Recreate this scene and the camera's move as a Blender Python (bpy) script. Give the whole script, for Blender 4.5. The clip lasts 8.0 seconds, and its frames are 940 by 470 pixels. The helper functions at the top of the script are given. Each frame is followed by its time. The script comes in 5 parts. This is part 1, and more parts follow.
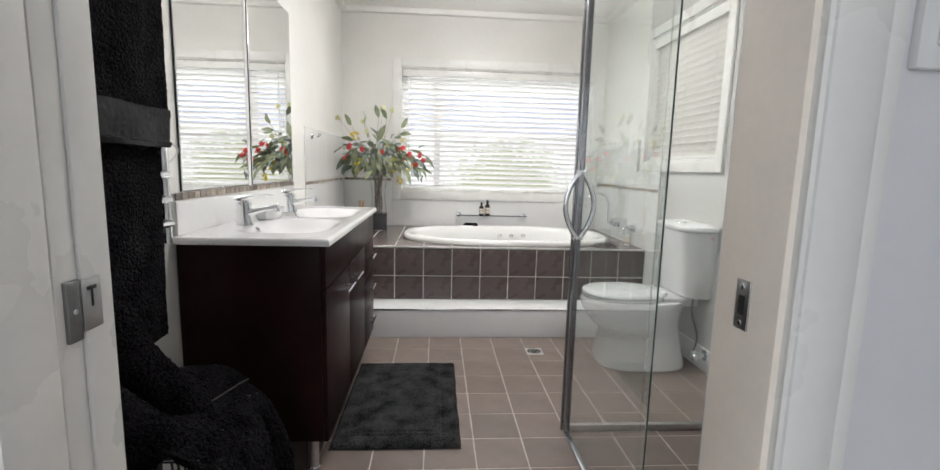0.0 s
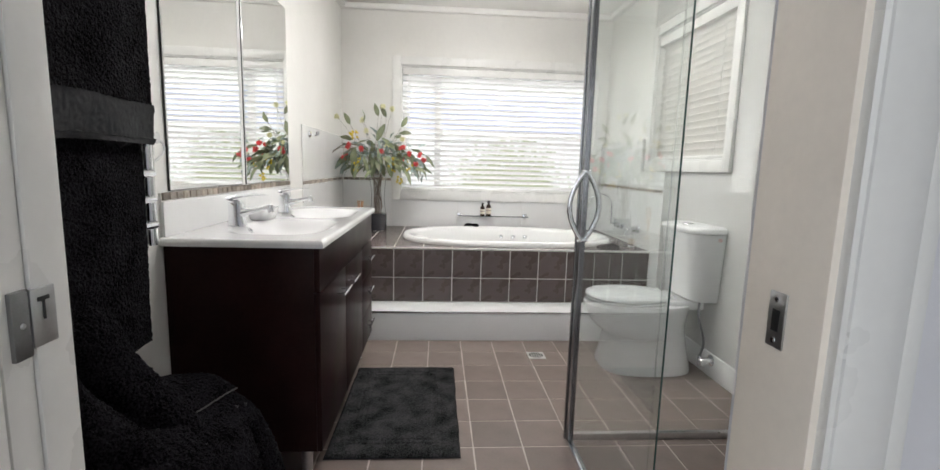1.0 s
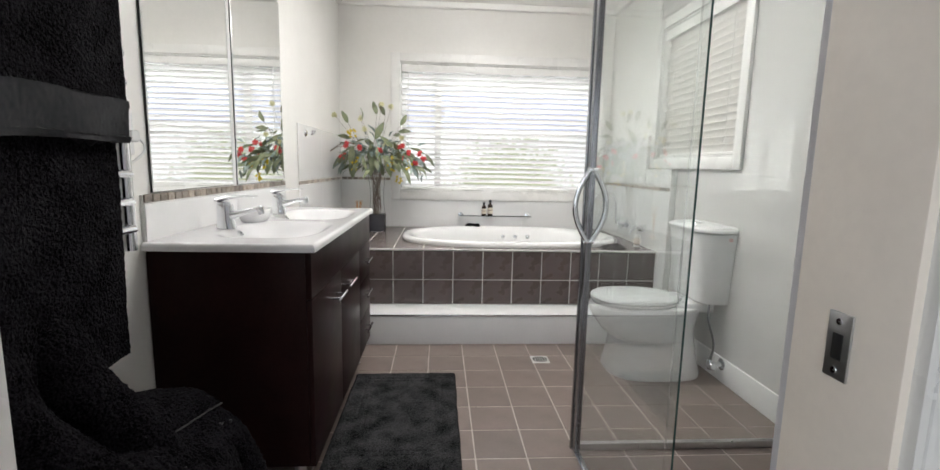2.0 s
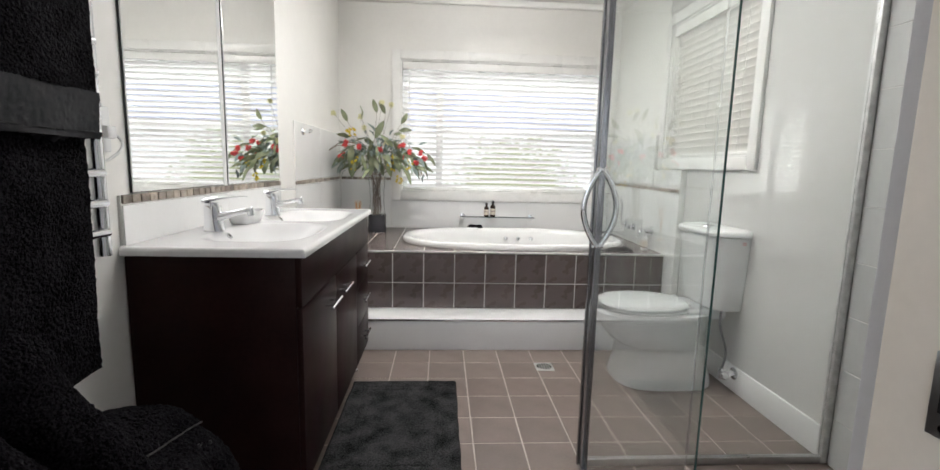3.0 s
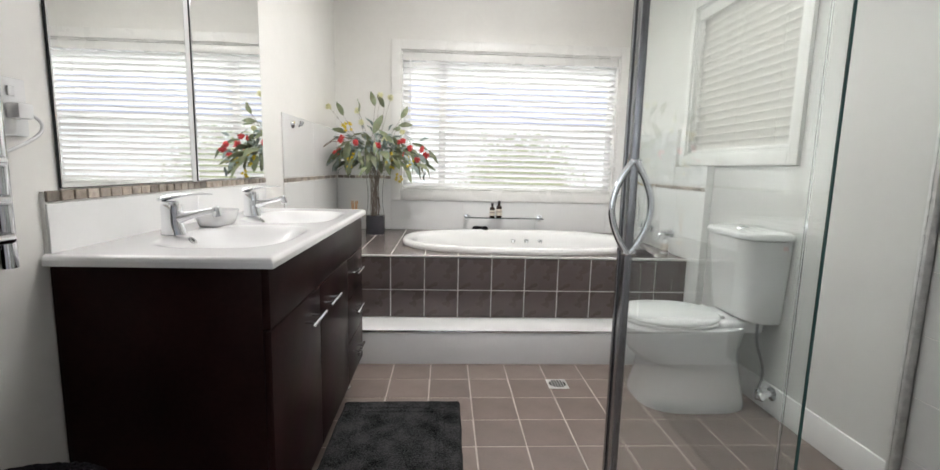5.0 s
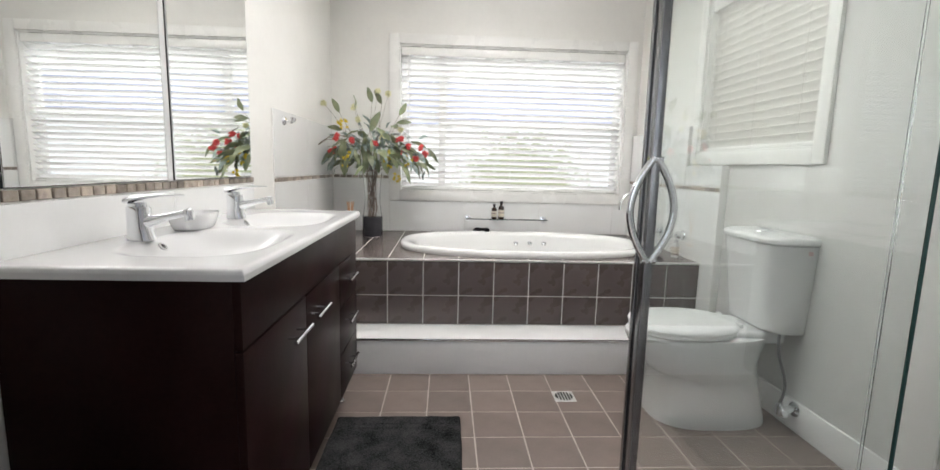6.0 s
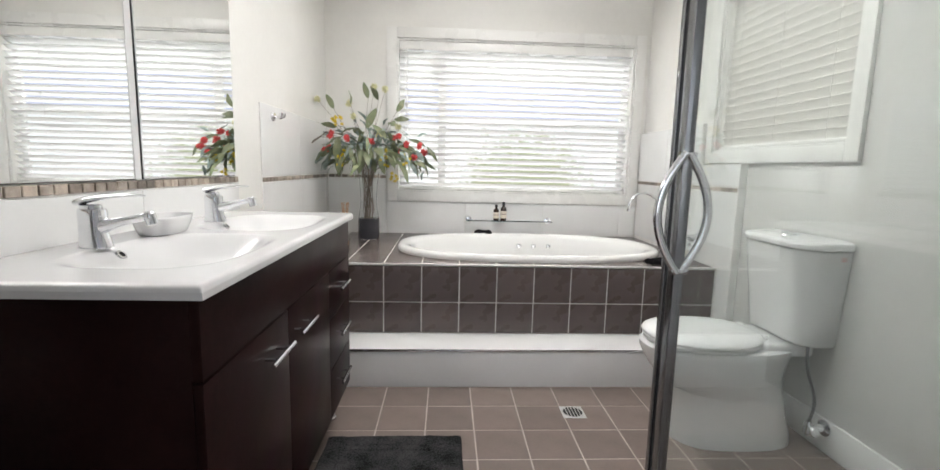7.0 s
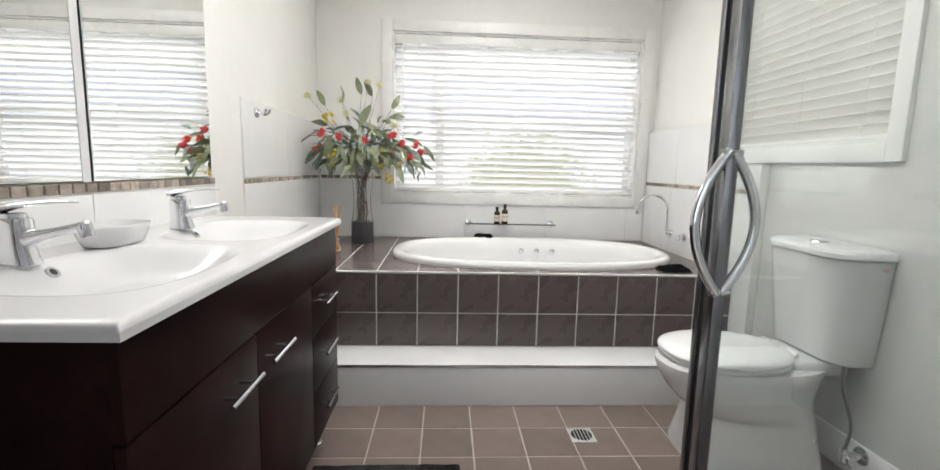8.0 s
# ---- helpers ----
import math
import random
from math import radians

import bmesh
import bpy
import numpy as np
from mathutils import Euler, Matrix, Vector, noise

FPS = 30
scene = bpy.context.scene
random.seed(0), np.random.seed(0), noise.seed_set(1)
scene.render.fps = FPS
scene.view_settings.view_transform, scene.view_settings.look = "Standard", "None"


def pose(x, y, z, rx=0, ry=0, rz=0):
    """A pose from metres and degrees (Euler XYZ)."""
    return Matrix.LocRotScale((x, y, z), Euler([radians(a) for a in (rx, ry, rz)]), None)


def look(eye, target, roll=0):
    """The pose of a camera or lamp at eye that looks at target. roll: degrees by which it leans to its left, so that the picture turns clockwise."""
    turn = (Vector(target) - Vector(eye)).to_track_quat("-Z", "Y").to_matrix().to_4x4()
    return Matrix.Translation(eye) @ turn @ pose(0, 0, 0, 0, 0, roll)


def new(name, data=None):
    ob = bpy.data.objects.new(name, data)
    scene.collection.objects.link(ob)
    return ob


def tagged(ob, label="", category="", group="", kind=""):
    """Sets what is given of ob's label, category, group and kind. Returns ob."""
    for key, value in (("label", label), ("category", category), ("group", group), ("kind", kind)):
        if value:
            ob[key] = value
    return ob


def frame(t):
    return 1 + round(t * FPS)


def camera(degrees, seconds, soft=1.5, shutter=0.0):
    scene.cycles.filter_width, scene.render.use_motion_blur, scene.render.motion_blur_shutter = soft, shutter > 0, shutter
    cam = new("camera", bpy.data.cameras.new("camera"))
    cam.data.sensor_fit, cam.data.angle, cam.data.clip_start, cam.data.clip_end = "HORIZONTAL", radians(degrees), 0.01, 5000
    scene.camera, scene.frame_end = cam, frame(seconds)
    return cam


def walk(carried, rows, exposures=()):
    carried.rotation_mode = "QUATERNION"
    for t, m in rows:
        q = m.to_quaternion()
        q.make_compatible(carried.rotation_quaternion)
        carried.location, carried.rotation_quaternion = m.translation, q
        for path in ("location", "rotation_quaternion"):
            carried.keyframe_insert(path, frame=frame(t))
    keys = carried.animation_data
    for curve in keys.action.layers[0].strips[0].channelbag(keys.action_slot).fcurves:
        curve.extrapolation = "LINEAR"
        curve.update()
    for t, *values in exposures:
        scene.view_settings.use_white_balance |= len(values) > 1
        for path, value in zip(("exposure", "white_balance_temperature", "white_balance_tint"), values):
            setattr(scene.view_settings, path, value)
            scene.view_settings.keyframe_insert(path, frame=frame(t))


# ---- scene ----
cam = camera(89.0, 8.0)
PATH = [
    (0, (0.033, -2.676, 1.129), (0.175, -0.701, 0.848), 1.5),
    (0.5, (0.035, -2.646, 1.125), (0.177, -0.67, 0.846), 1.7),
    (1, (0.041, -2.608, 1.125), (0.178, -0.633, 0.845), 1.6),
    (1.5, (0.046, -2.564, 1.124), (0.181, -0.589, 0.84), 1.3),
    (3, (0.059, -2.42, 1.121), (0.179, -0.444, 0.837), 1.4),
    (3.5, (0.061, -2.361, 1.12), (0.177, -0.385, 0.837), 1.5),
    (4, (0.065, -2.301, 1.116), (0.176, -0.324, 0.833), 1.6),
    (4.5, (0.065, -2.23, 1.103), (0.172, -0.253, 0.823), 1.4),
    (6, (0.072, -2.014, 1.089), (0.173, -0.036, 0.808), 1.4),
    (6.5, (0.069, -1.933, 1.086), (0.172, 0.045, 0.806), 1.4),
    (7, (0.071, -1.852, 1.08), (0.173, 0.126, 0.801), 1.4),
    (7.5, (0.076, -1.763, 1.082), (0.178, 0.214, 0.803), 1.6),
    (8, (0.08, -1.669, 1.081), (0.184, 0.309, 0.803), 1.4),
]
walk(cam, [(t, look(eye, target, roll)) for t, eye, target, roll in PATH])
# CAMERA_END

# ---------- world, sun, lamps ----------
EXPOSURE = 0.0
world = bpy.data.worlds.new("world")
scene.world = world
world.use_nodes = True
wn = world.node_tree.nodes
sky = wn.new("ShaderNodeTexSky")
sky.sky_type, sky.sun_disc = "NISHITA", False
sky.sun_elevation, sky.sun_rotation = radians(50), radians(78)
world.node_tree.links.new(sky.outputs[0], wn["Background"].inputs[0])
wn["Background"].inputs[1].default_value = 0.12
scene.view_settings.exposure = EXPOSURE


def lamp(name, kind, m, watts, size=(1, 1), colour=(1, 1, 1)):
    data = bpy.data.lights.new(name, kind)
    data.energy, data.color = watts, colour
    if kind == "AREA":
        data.shape, data.size, data.size_y = "RECTANGLE", size[0], size[1]
    ob = new(name, data)
    ob.matrix_basis = m
    return ob


sun = lamp("sun", "SUN", look((6.4, 1.4, 6.0), (1.6, 0.4, 0.0)), 2.0, colour=(1.0, 0.95, 0.88))
sun.data.angle = radians(0.5)
# how strongly the two backdrops glow in place of daylight on them
GLOW, GLOW_SIDE = 1.15, 1.1
FILL_LAMPS = ((0.36, -0.38), (0.36, 0.55))    # where two unseen fill lamps are added to brighten the room
for lx, ly in FILL_LAMPS:
    lamp("ceiling_fill_up", "AREA", pose(lx, ly, 2.20, 180), 18.2, (0.5, 0.5), (1.0, 0.982, 0.98))
    lamp("ceiling_fill_down", "AREA", pose(lx, ly, 2.40), 9.0, (0.5, 0.5), (1.0, 0.982, 0.98))
# fill lamp added behind the camera to brighten hall and doorway
lamp("hall_fill", "AREA", look((-0.45, -4.28, 1.5), (0.4, -2.1, 1.1)), 18, (1.3, 1.6), (0.93, 0.96, 1.0))
lamp("sky_at_bath_window", "AREA", look((0.58, 2.95, 3.1), (0.58, 1.86, 1.35)), 104, (2.2, 0.9), (0.94, 0.97, 1.0))

# ---------- materials ----------


def material(name, colour, rough=0.5, metal=0.0, vary=0.06, scale=6.0, bump=0.0, bump_scale=80.0, spec=0.5, coat=0.0, rand=0.0, second=None, grain=0.35, depth=0.004):
    """A surface with broad and fine variation; rand: brightness spread from piece to piece."""
    m = bpy.data.materials.new(name)
    m.use_nodes = True
    n, l = m.node_tree.nodes, m.node_tree.links
    b = n["Principled BSDF"]
    b.inputs["Metallic"].default_value = metal
    b.inputs["Specular IOR Level"].default_value = spec
    b.inputs["Coat Weight"].default_value = coat
    b.inputs["Coat Roughness"].default_value = 0.05
    co = n.new("ShaderNodeTexCoord")
    big, fine = n.new("ShaderNodeTexNoise"), n.new("ShaderNodeTexNoise")
    big.inputs["Scale"].default_value, fine.inputs["Scale"].default_value = scale, scale * 14
    big.inputs["Detail"].default_value = 5
    for q in (big, fine):
        l.new(co.outputs["Object"], q.inputs["Vector"])
    mix = n.new("ShaderNodeMix")
    mix.data_type = "RGBA"
    c2 = second or tuple(c * (1 - vary * 2.2) for c in colour)
    c1 = tuple(min(1, c * (1 + vary)) for c in colour)
    mix.inputs["A"].default_value, mix.inputs["B"].default_value = (*c1, 1), (*c2, 1)
    add = n.new("ShaderNodeMath")
    add.operation = "MULTIPLY_ADD"
    add.inputs[1].default_value = grain
    l.new(fine.outputs["Fac"], add.inputs[0])
    l.new(big.outputs["Fac"], add.inputs[2])
    ramp = n.new("ShaderNodeMapRange")
    ramp.inputs["From Min"].default_value, ramp.inputs["From Max"].default_value = 0.25 + 0.5 * grain, 0.75 + 0.5 * grain
    l.new(add.outputs[0], ramp.inputs["Value"])
    l.new(ramp.outputs[0], mix.inputs["Factor"])
    out = mix.outputs["Result"]
    if rand:
        info, hsv, mr = n.new("ShaderNodeObjectInfo"), n.new("ShaderNodeHueSaturation"), n.new("ShaderNodeMapRange")
        mr.inputs["To Min"].default_value, mr.inputs["To Max"].default_value = 1 - rand, 1 + rand
        l.new(info.outputs["Random"], mr.inputs["Value"])
        l.new(mr.outputs[0], hsv.inputs["Value"])
        l.new(out, hsv.inputs["Color"])
        out = hsv.outputs[0]
    l.new(out, b.inputs["Base Color"])
    rr = n.new("ShaderNodeMapRange")
    rr.inputs["To Min"].default_value, rr.inputs["To Max"].default_value = max(0.0, rough * 0.8), min(1, rough * 1.2)
    l.new(big.outputs["Fac"], rr.inputs["Value"])
    l.new(rr.outputs[0], b.inputs["Roughness"])
    if bump:
        bt, bp = n.new("ShaderNodeTexNoise"), n.new("ShaderNodeBump")
        bt.inputs["Scale"].default_value, bt.inputs["Detail"].default_value = bump_scale, 4
        bp.inputs["Strength"].default_value, bp.inputs["Distance"].default_value = bump, depth
        l.new(co.outputs["Object"], bt.inputs["Vector"])
        l.new(bt.outputs["Fac"], bp.inputs["Height"])
        l.new(bp.outputs[0], b.inputs["Normal"])
    return m


def glass_material(name, colour, haze=0.0, rough=0.0, ior=1.45):
    m = bpy.data.materials.new(name)
    m.use_nodes = True
    n, l = m.node_tree.nodes, m.node_tree.links
    b = n["Principled BSDF"]
    b.inputs["Base Color"].default_value = (*colour, 1)
    b.inputs["Roughness"].default_value = rough
    b.inputs["Transmission Weight"].default_value = 1.0
    b.inputs["IOR"].default_value = ior
    if haze:
        d, mix, no, mr = n.new("ShaderNodeBsdfDiffuse"), n.new("ShaderNodeMixShader"), n.new("ShaderNodeTexNoise"), n.new("ShaderNodeMapRange")
        d.inputs[0].default_value = (0.85, 0.88, 0.87, 1)
        no.inputs["Scale"].default_value = 3.0
        mr.inputs["To Min"].default_value, mr.inputs["To Max"].default_value = haze * 0.6, haze * 1.4
        l.new(no.outputs["Fac"], mr.inputs["Value"])
        l.new(mr.outputs[0], mix.inputs[0])
        l.new(b.outputs[0], mix.inputs[1])
        l.new(d.outputs[0], mix.inputs[2])
        l.new(mix.outputs[0], n["Material Output"].inputs[0])
    return m


def slat_material(name, colour, through_it):
    m = bpy.data.materials.new(name)
    m.use_nodes = True
    n, l = m.node_tree.nodes, m.node_tree.links
    b = n["Principled BSDF"]
    b.inputs["Base Color"].default_value = (*colour, 1)
    b.inputs["Roughness"].default_value = 0.35
    t, mix = n.new("ShaderNodeBsdfTranslucent"), n.new("ShaderNodeMixShader")
    t.inputs[0].default_value = (*colour, 1)
    mix.inputs[0].default_value = through_it
    l.new(b.outputs[0], mix.inputs[1])
    l.new(t.outputs[0], mix.inputs[2])
    l.new(mix.outputs[0], n["Material Output"].inputs[0])
    return m


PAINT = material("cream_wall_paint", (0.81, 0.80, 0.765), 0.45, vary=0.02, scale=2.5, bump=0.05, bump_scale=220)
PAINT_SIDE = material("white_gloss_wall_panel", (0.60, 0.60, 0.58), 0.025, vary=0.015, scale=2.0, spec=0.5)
PAINT_HALL = material("pale_hall_paint", (0.72, 0.72, 0.75), 0.55, vary=0.02, scale=2.0, bump=0.05, bump_scale=220)
CEILING = material("ceiling_paint", (0.88, 0.87, 0.84), 0.7, vary=0.02, scale=3, bump=0.05, bump_scale=160)
TRIM = material("white_gloss_trim", (0.82, 0.815, 0.79), 0.28, vary=0.02, scale=5)
JAMB = material("warm_white_jamb_paint", (0.93, 0.855, 0.76), 0.35, vary=0.03, scale=6, bump=0.05, bump_scale=120)
# the white tile again, with the shower's shade put into its colour
SHADED_TILE = material("shaded_white_glazed_tile", (0.66, 0.67, 0.65), 0.12, vary=0.02, scale=5, rand=0.02)
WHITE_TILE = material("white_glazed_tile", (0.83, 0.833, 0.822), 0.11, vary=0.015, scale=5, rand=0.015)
GROUT = material("pale_grout", (0.52, 0.455, 0.41), 0.85, vary=0.1, scale=14, bump=0.2)
WHITE_GROUT = material("white_grout", (0.80, 0.79, 0.76), 0.8, vary=0.05, scale=12)
FLOOR_TILE = material("brown_grey_floor_tile", (0.192, 0.150, 0.132), 0.34, vary=0.09, scale=7, bump=0.12, bump_scale=60, rand=0.09)
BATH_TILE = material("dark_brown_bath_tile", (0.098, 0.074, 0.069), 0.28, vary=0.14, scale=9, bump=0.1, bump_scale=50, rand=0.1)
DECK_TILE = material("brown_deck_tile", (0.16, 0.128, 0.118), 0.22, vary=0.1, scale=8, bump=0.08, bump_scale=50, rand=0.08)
MOSAIC = material("marble_mosaic", (0.40, 0.345, 0.285), 0.3, vary=0.2, scale=40, rand=0.5, second=(0.19, 0.15, 0.12))
CERAMIC = material("white_glazed_ceramic", (0.71, 0.71, 0.71), 0.14, vary=0.008, scale=4, coat=0.08)
PLASTIC = material("white_plastic", (0.78, 0.785, 0.78), 0.22, vary=0.01, scale=5)
ACRYLIC = material("white_bath_acrylic", (0.85, 0.85, 0.835), 0.12, vary=0.01, scale=4, coat=0.3)
STEP = material("white_step_enamel", (0.77, 0.77, 0.765), 0.3, vary=0.02, scale=4)
CHROME = material("chrome", (0.80, 0.81, 0.83), 0.09, 1.0, vary=0.03, scale=10)
SATIN = material("dark_satin_aluminium", (0.30, 0.305, 0.32), 0.22, 1.0, vary=0.05, scale=15)
STEEL = material("brushed_steel", (0.55, 0.55, 0.56), 0.3, 1.0, vary=0.06, scale=20)
PLATE = material("pressed_steel_plate", (0.74, 0.74, 0.73), 0.45, 0.6, vary=0.12, scale=30)
DARK_METAL = material("dull_zinc_plate", (0.24, 0.24, 0.25), 0.38, 0.9, vary=0.08, scale=25)
BLACK_PLASTIC = material("black_plastic", (0.012, 0.012, 0.013), 0.4, vary=0.1, scale=20)
WENGE = material("dark_wenge_laminate", (0.021, 0.0092, 0.0086), 0.31, vary=0.2, scale=5, bump=0.03, bump_scale=90, spec=0.05, second=(0.0115, 0.0048, 0.0046))
TOWEL = material("charcoal_terry_towel", (0.0125, 0.0115, 0.0135), 0.95, vary=0.35, scale=16, bump=1.0, bump_scale=130, spec=0.05, second=(0.0012, 0.0011, 0.0014), grain=1.8, depth=0.016)
TOWEL_BAND = material("charcoal_towel_band", (0.011, 0.011, 0.014), 0.7, vary=0.1, scale=30, bump=0.2, bump_scale=500, spec=0.3)
PIPING = material("grey_towel_piping", (0.05, 0.047, 0.047), 0.8, vary=0.1, scale=60)
MAT_PILE = material("dark_mat_pile", (0.042, 0.042, 0.043), 0.97, vary=0.35, scale=12, bump=1.0, bump_scale=150, spec=0.06, second=(0.003, 0.003, 0.0035), grain=1.0)
MIRROR = material("mirror_silver", (0.90, 0.91, 0.90), 0.0, 1.0, vary=0.0)
MIRROR_EDGE = material("dark_mirror_edge", (0.03, 0.035, 0.035), 0.25, vary=0.1)
SHOWER_GLASS = glass_material("shower_glass", (0.955, 0.985, 0.975), haze=0.02)
GLASS_EDGE = material("green_glass_edge", (0.035, 0.085, 0.078), 0.1, vary=0.1)
THIN_GLASS = glass_material("thin_clear_glass", (0.985, 0.99, 0.99), ior=1.12)
CLEAR = glass_material("clear_glass", (0.97, 0.99, 0.985))
SLAT = slat_material("white_blind_slat", (0.90, 0.895, 0.885), 0.45)
SLAT_SIDE = slat_material("white_side_blind_slat", (0.85, 0.835, 0.80), 0.16)
VASE_WATER = material("smoky_vase_base", (0.045, 0.044, 0.052), 0.08, vary=0.1, scale=12)
STEM = material("brown_stem", (0.25, 0.20, 0.165), 0.7, vary=0.2, scale=40)
LEAF = material("eucalypt_leaf", (0.115, 0.155, 0.085), 0.45, vary=0.25, scale=25, rand=0.3, second=(0.25, 0.26, 0.15))
LEAF_GREY = material("grey_green_leaf", (0.32, 0.39, 0.36), 0.6, vary=0.2, scale=30, rand=0.25)
RED = material("red_blossom", (0.80, 0.085, 0.085), 0.6, vary=0.2, scale=60)
YELLOW = material("yellow_wattle", (0.80, 0.60, 0.02), 0.7, vary=0.2, scale=60)
CREAM = material("cream_blossom", (0.78, 0.76, 0.45), 0.7, vary=0.15, scale=50)
AMBER = material("brown_glass_bottle", (0.035, 0.014, 0.008), 0.1, vary=0.1, scale=20)
LABEL = material("cream_label", (0.7, 0.62, 0.52), 0.6, vary=0.05, scale=30)
REED = material("orange_reed", (0.62, 0.27, 0.06), 0.6, vary=0.15, scale=60)
OIL = material("amber_oil", (0.45, 0.2, 0.04), 0.15, vary=0.1, scale=30)
INK = material("grey_print", (0.25, 0.2, 0.19), 0.6, vary=0.05)
PINK = material("pink_print", (0.72, 0.36, 0.33), 0.6, vary=0.05)
ALUMINIUM = material("white_window_aluminium", (0.74, 0.74, 0.73), 0.35, vary=0.02)
LAWN = material("lawn", (0.07, 0.10, 0.035), 0.9, vary=0.3, scale=3, bump=0.4, bump_scale=30)

# ---------- mesh helpers ----------
PLACE = {}


def thing(name, at, label, category, group="", kind=""):
    ob = new(name)
    ob.empty_display_size = 0.05
    ob.location = at
    PLACE[ob.name] = Matrix.Translation(at)
    return tagged(ob, label, category, group, kind)


def mesh(name, bm, mat, smooth=True):
    data = bpy.data.meshes.new(name)
    bmesh.ops.recalc_face_normals(bm, faces=bm.faces)
    bm.to_mesh(data)
    bm.free()
    if smooth:
        data.polygons.foreach_set("use_smooth", [True] * len(data.polygons))
        data.set_sharp_from_angle(angle=radians(38))
    data.materials.append(mat)
    return data


def part(name, bm, mat, parent, label=""):
    ob = new(name, mesh(name, bm, mat))
    ob.parent = parent
    ob.matrix_parent_inverse = PLACE.get(parent.name, Matrix.Identity(4)).inverted()
    return tagged(ob, label)


def solid(name, bm, mat, label, category, group="", kind=""):
    """A thing that is one mesh."""
    return tagged(new(name, mesh(name, bm, mat)), label, category, group, kind)


def box(x0, x1, y0, y1, z0, z1, r=0.0, seg=2, bm=None):
    bm = bm or bmesh.new()
    made = bmesh.ops.create_cube(bm, size=1.0)["verts"]
    for v in made:
        v.co = Vector((x0 + (v.co.x + 0.5) * (x1 - x0), y0 + (v.co.y + 0.5) * (y1 - y0), z0 + (v.co.z + 0.5) * (z1 - z0)))
    if r:
        edges = list({e for v in made for e in v.link_edges})
        bmesh.ops.bevel(bm, geom=edges, offset=r, segments=seg, affect="EDGES", profile=0.6)
    return bm


def tube(points, radius, seg=10, bm=None, closed=False, flat=1.0):
    """A round bar along points; radius: a number, or one for each point."""
    bm = bm or bmesh.new()
    pts = [Vector(p) for p in points]
    rings, side = [], None
    for i, p in enumerate(pts):
        a, b = pts[i - 1] if (i or closed) else p, pts[(i + 1) % len(pts)] if (i < len(pts) - 1 or closed) else p
        d = (b - a).normalized()
        if side is None:
            side = d.orthogonal().normalized()
        side = (side - d * side.dot(d)).normalized()
        up = d.cross(side)
        r = radius[i] if isinstance(radius, (list, tuple)) else radius
        rings.append([bm.verts.new(p + (side * math.cos(2 * math.pi * k / seg) + up * flat * math.sin(2 * math.pi * k / seg)) * r) for k in range(seg)])
    n = len(rings)
    for i in range(n if closed else n - 1):
        a, b = rings[i], rings[(i + 1) % n]
        for k in range(seg):
            bm.faces.new((a[k], a[(k + 1) % seg], b[(k + 1) % seg], b[k]))
    if not closed:
        bm.faces.new(rings[0][::-1])
        bm.faces.new(rings[-1])
    return bm


def lathe(profile, at, seg=32, bm=None, sx=1.0, sy=1.0, m=None):
    """Turns (radius, height) pairs round the upright through at."""
    bm = bm or bmesh.new()
    rings, first = [], len(bm.verts)
    for r, z in profile:
        rings.append([bm.verts.new((r * sx * math.cos(2 * math.pi * k / seg), r * sy * math.sin(2 * math.pi * k / seg), z)) for k in range(seg)])
    for a, b in zip(rings, rings[1:]):
        for k in range(seg):
            bm.faces.new((a[k], a[(k + 1) % seg], b[(k + 1) % seg], b[k]))
    if profile[0][0] > 1e-5:
        bm.faces.new(rings[0][::-1])
    if profile[-1][0] > 1e-5:
        bm.faces.new(rings[-1])
    bm.verts.ensure_lookup_table()
    bmesh.ops.transform(bm, matrix=Matrix.Translation(at) @ (m or Matrix.Identity(4)), verts=bm.verts[first:])
    return bm


def loft(rings, bm=None, cap=(True, True)):
    """Skins rings of equally many points."""
    bm = bm or bmesh.new()
    vs = [[bm.verts.new(p) for p in ring] for ring in rings]
    n = len(vs[0])
    for a, b in zip(vs, vs[1:]):
        for k in range(n):
            bm.faces.new((a[k], a[(k + 1) % n], b[(k + 1) % n], b[k]))
    if cap[0]:
        bm.faces.new(vs[0][::-1])
    if cap[1]:
        bm.faces.new(vs[-1])
    return bm


def oval(cx, cy, z, rx, ry, n=48, p=2.0):
    out = []
    for k in range(n):
        a = 2 * math.pi * k / n
        c, s = math.cos(a), math.sin(a)
        out.append((cx + rx * math.copysign(abs(c) ** (2 / p), c), cy + ry * math.copysign(abs(s) ** (2 / p), s), z))
    return out


def sheet(nu, nv, f, thick=0.0):
    """A sheet through f(u, v), u and v from 0 to 1, thickened along its normals."""
    bm = bmesh.new()
    p = np.array([[f(i / nu, j / nv) for j in range(nv + 1)] for i in range(nu + 1)])
    layers = [p]
    if thick:
        normal = np.cross(np.gradient(p, axis=0), np.gradient(p, axis=1))
        layers.append(p - thick * normal / np.maximum(np.linalg.norm(normal, axis=2, keepdims=True), 1e-12))
    g = [[[bm.verts.new(q) for q in row] for row in layer] for layer in layers]
    for layer in g:
        for i in range(nu):
            for j in range(nv):
                bm.faces.new((layer[i][j], layer[i + 1][j], layer[i + 1][j + 1], layer[i][j + 1]))
    if thick:
        rim = [(i, 0) for i in range(nu)] + [(nu, j) for j in range(nv)] + [(i, nv) for i in range(nu, 0, -1)] + [(0, j) for j in range(nv, 0, -1)]
        for (i, j), (k, m) in zip(rim, rim[1:] + rim[:1]):
            bm.faces.new((g[0][i][j], g[0][k][m], g[1][k][m], g[1][i][j]))
    return bm


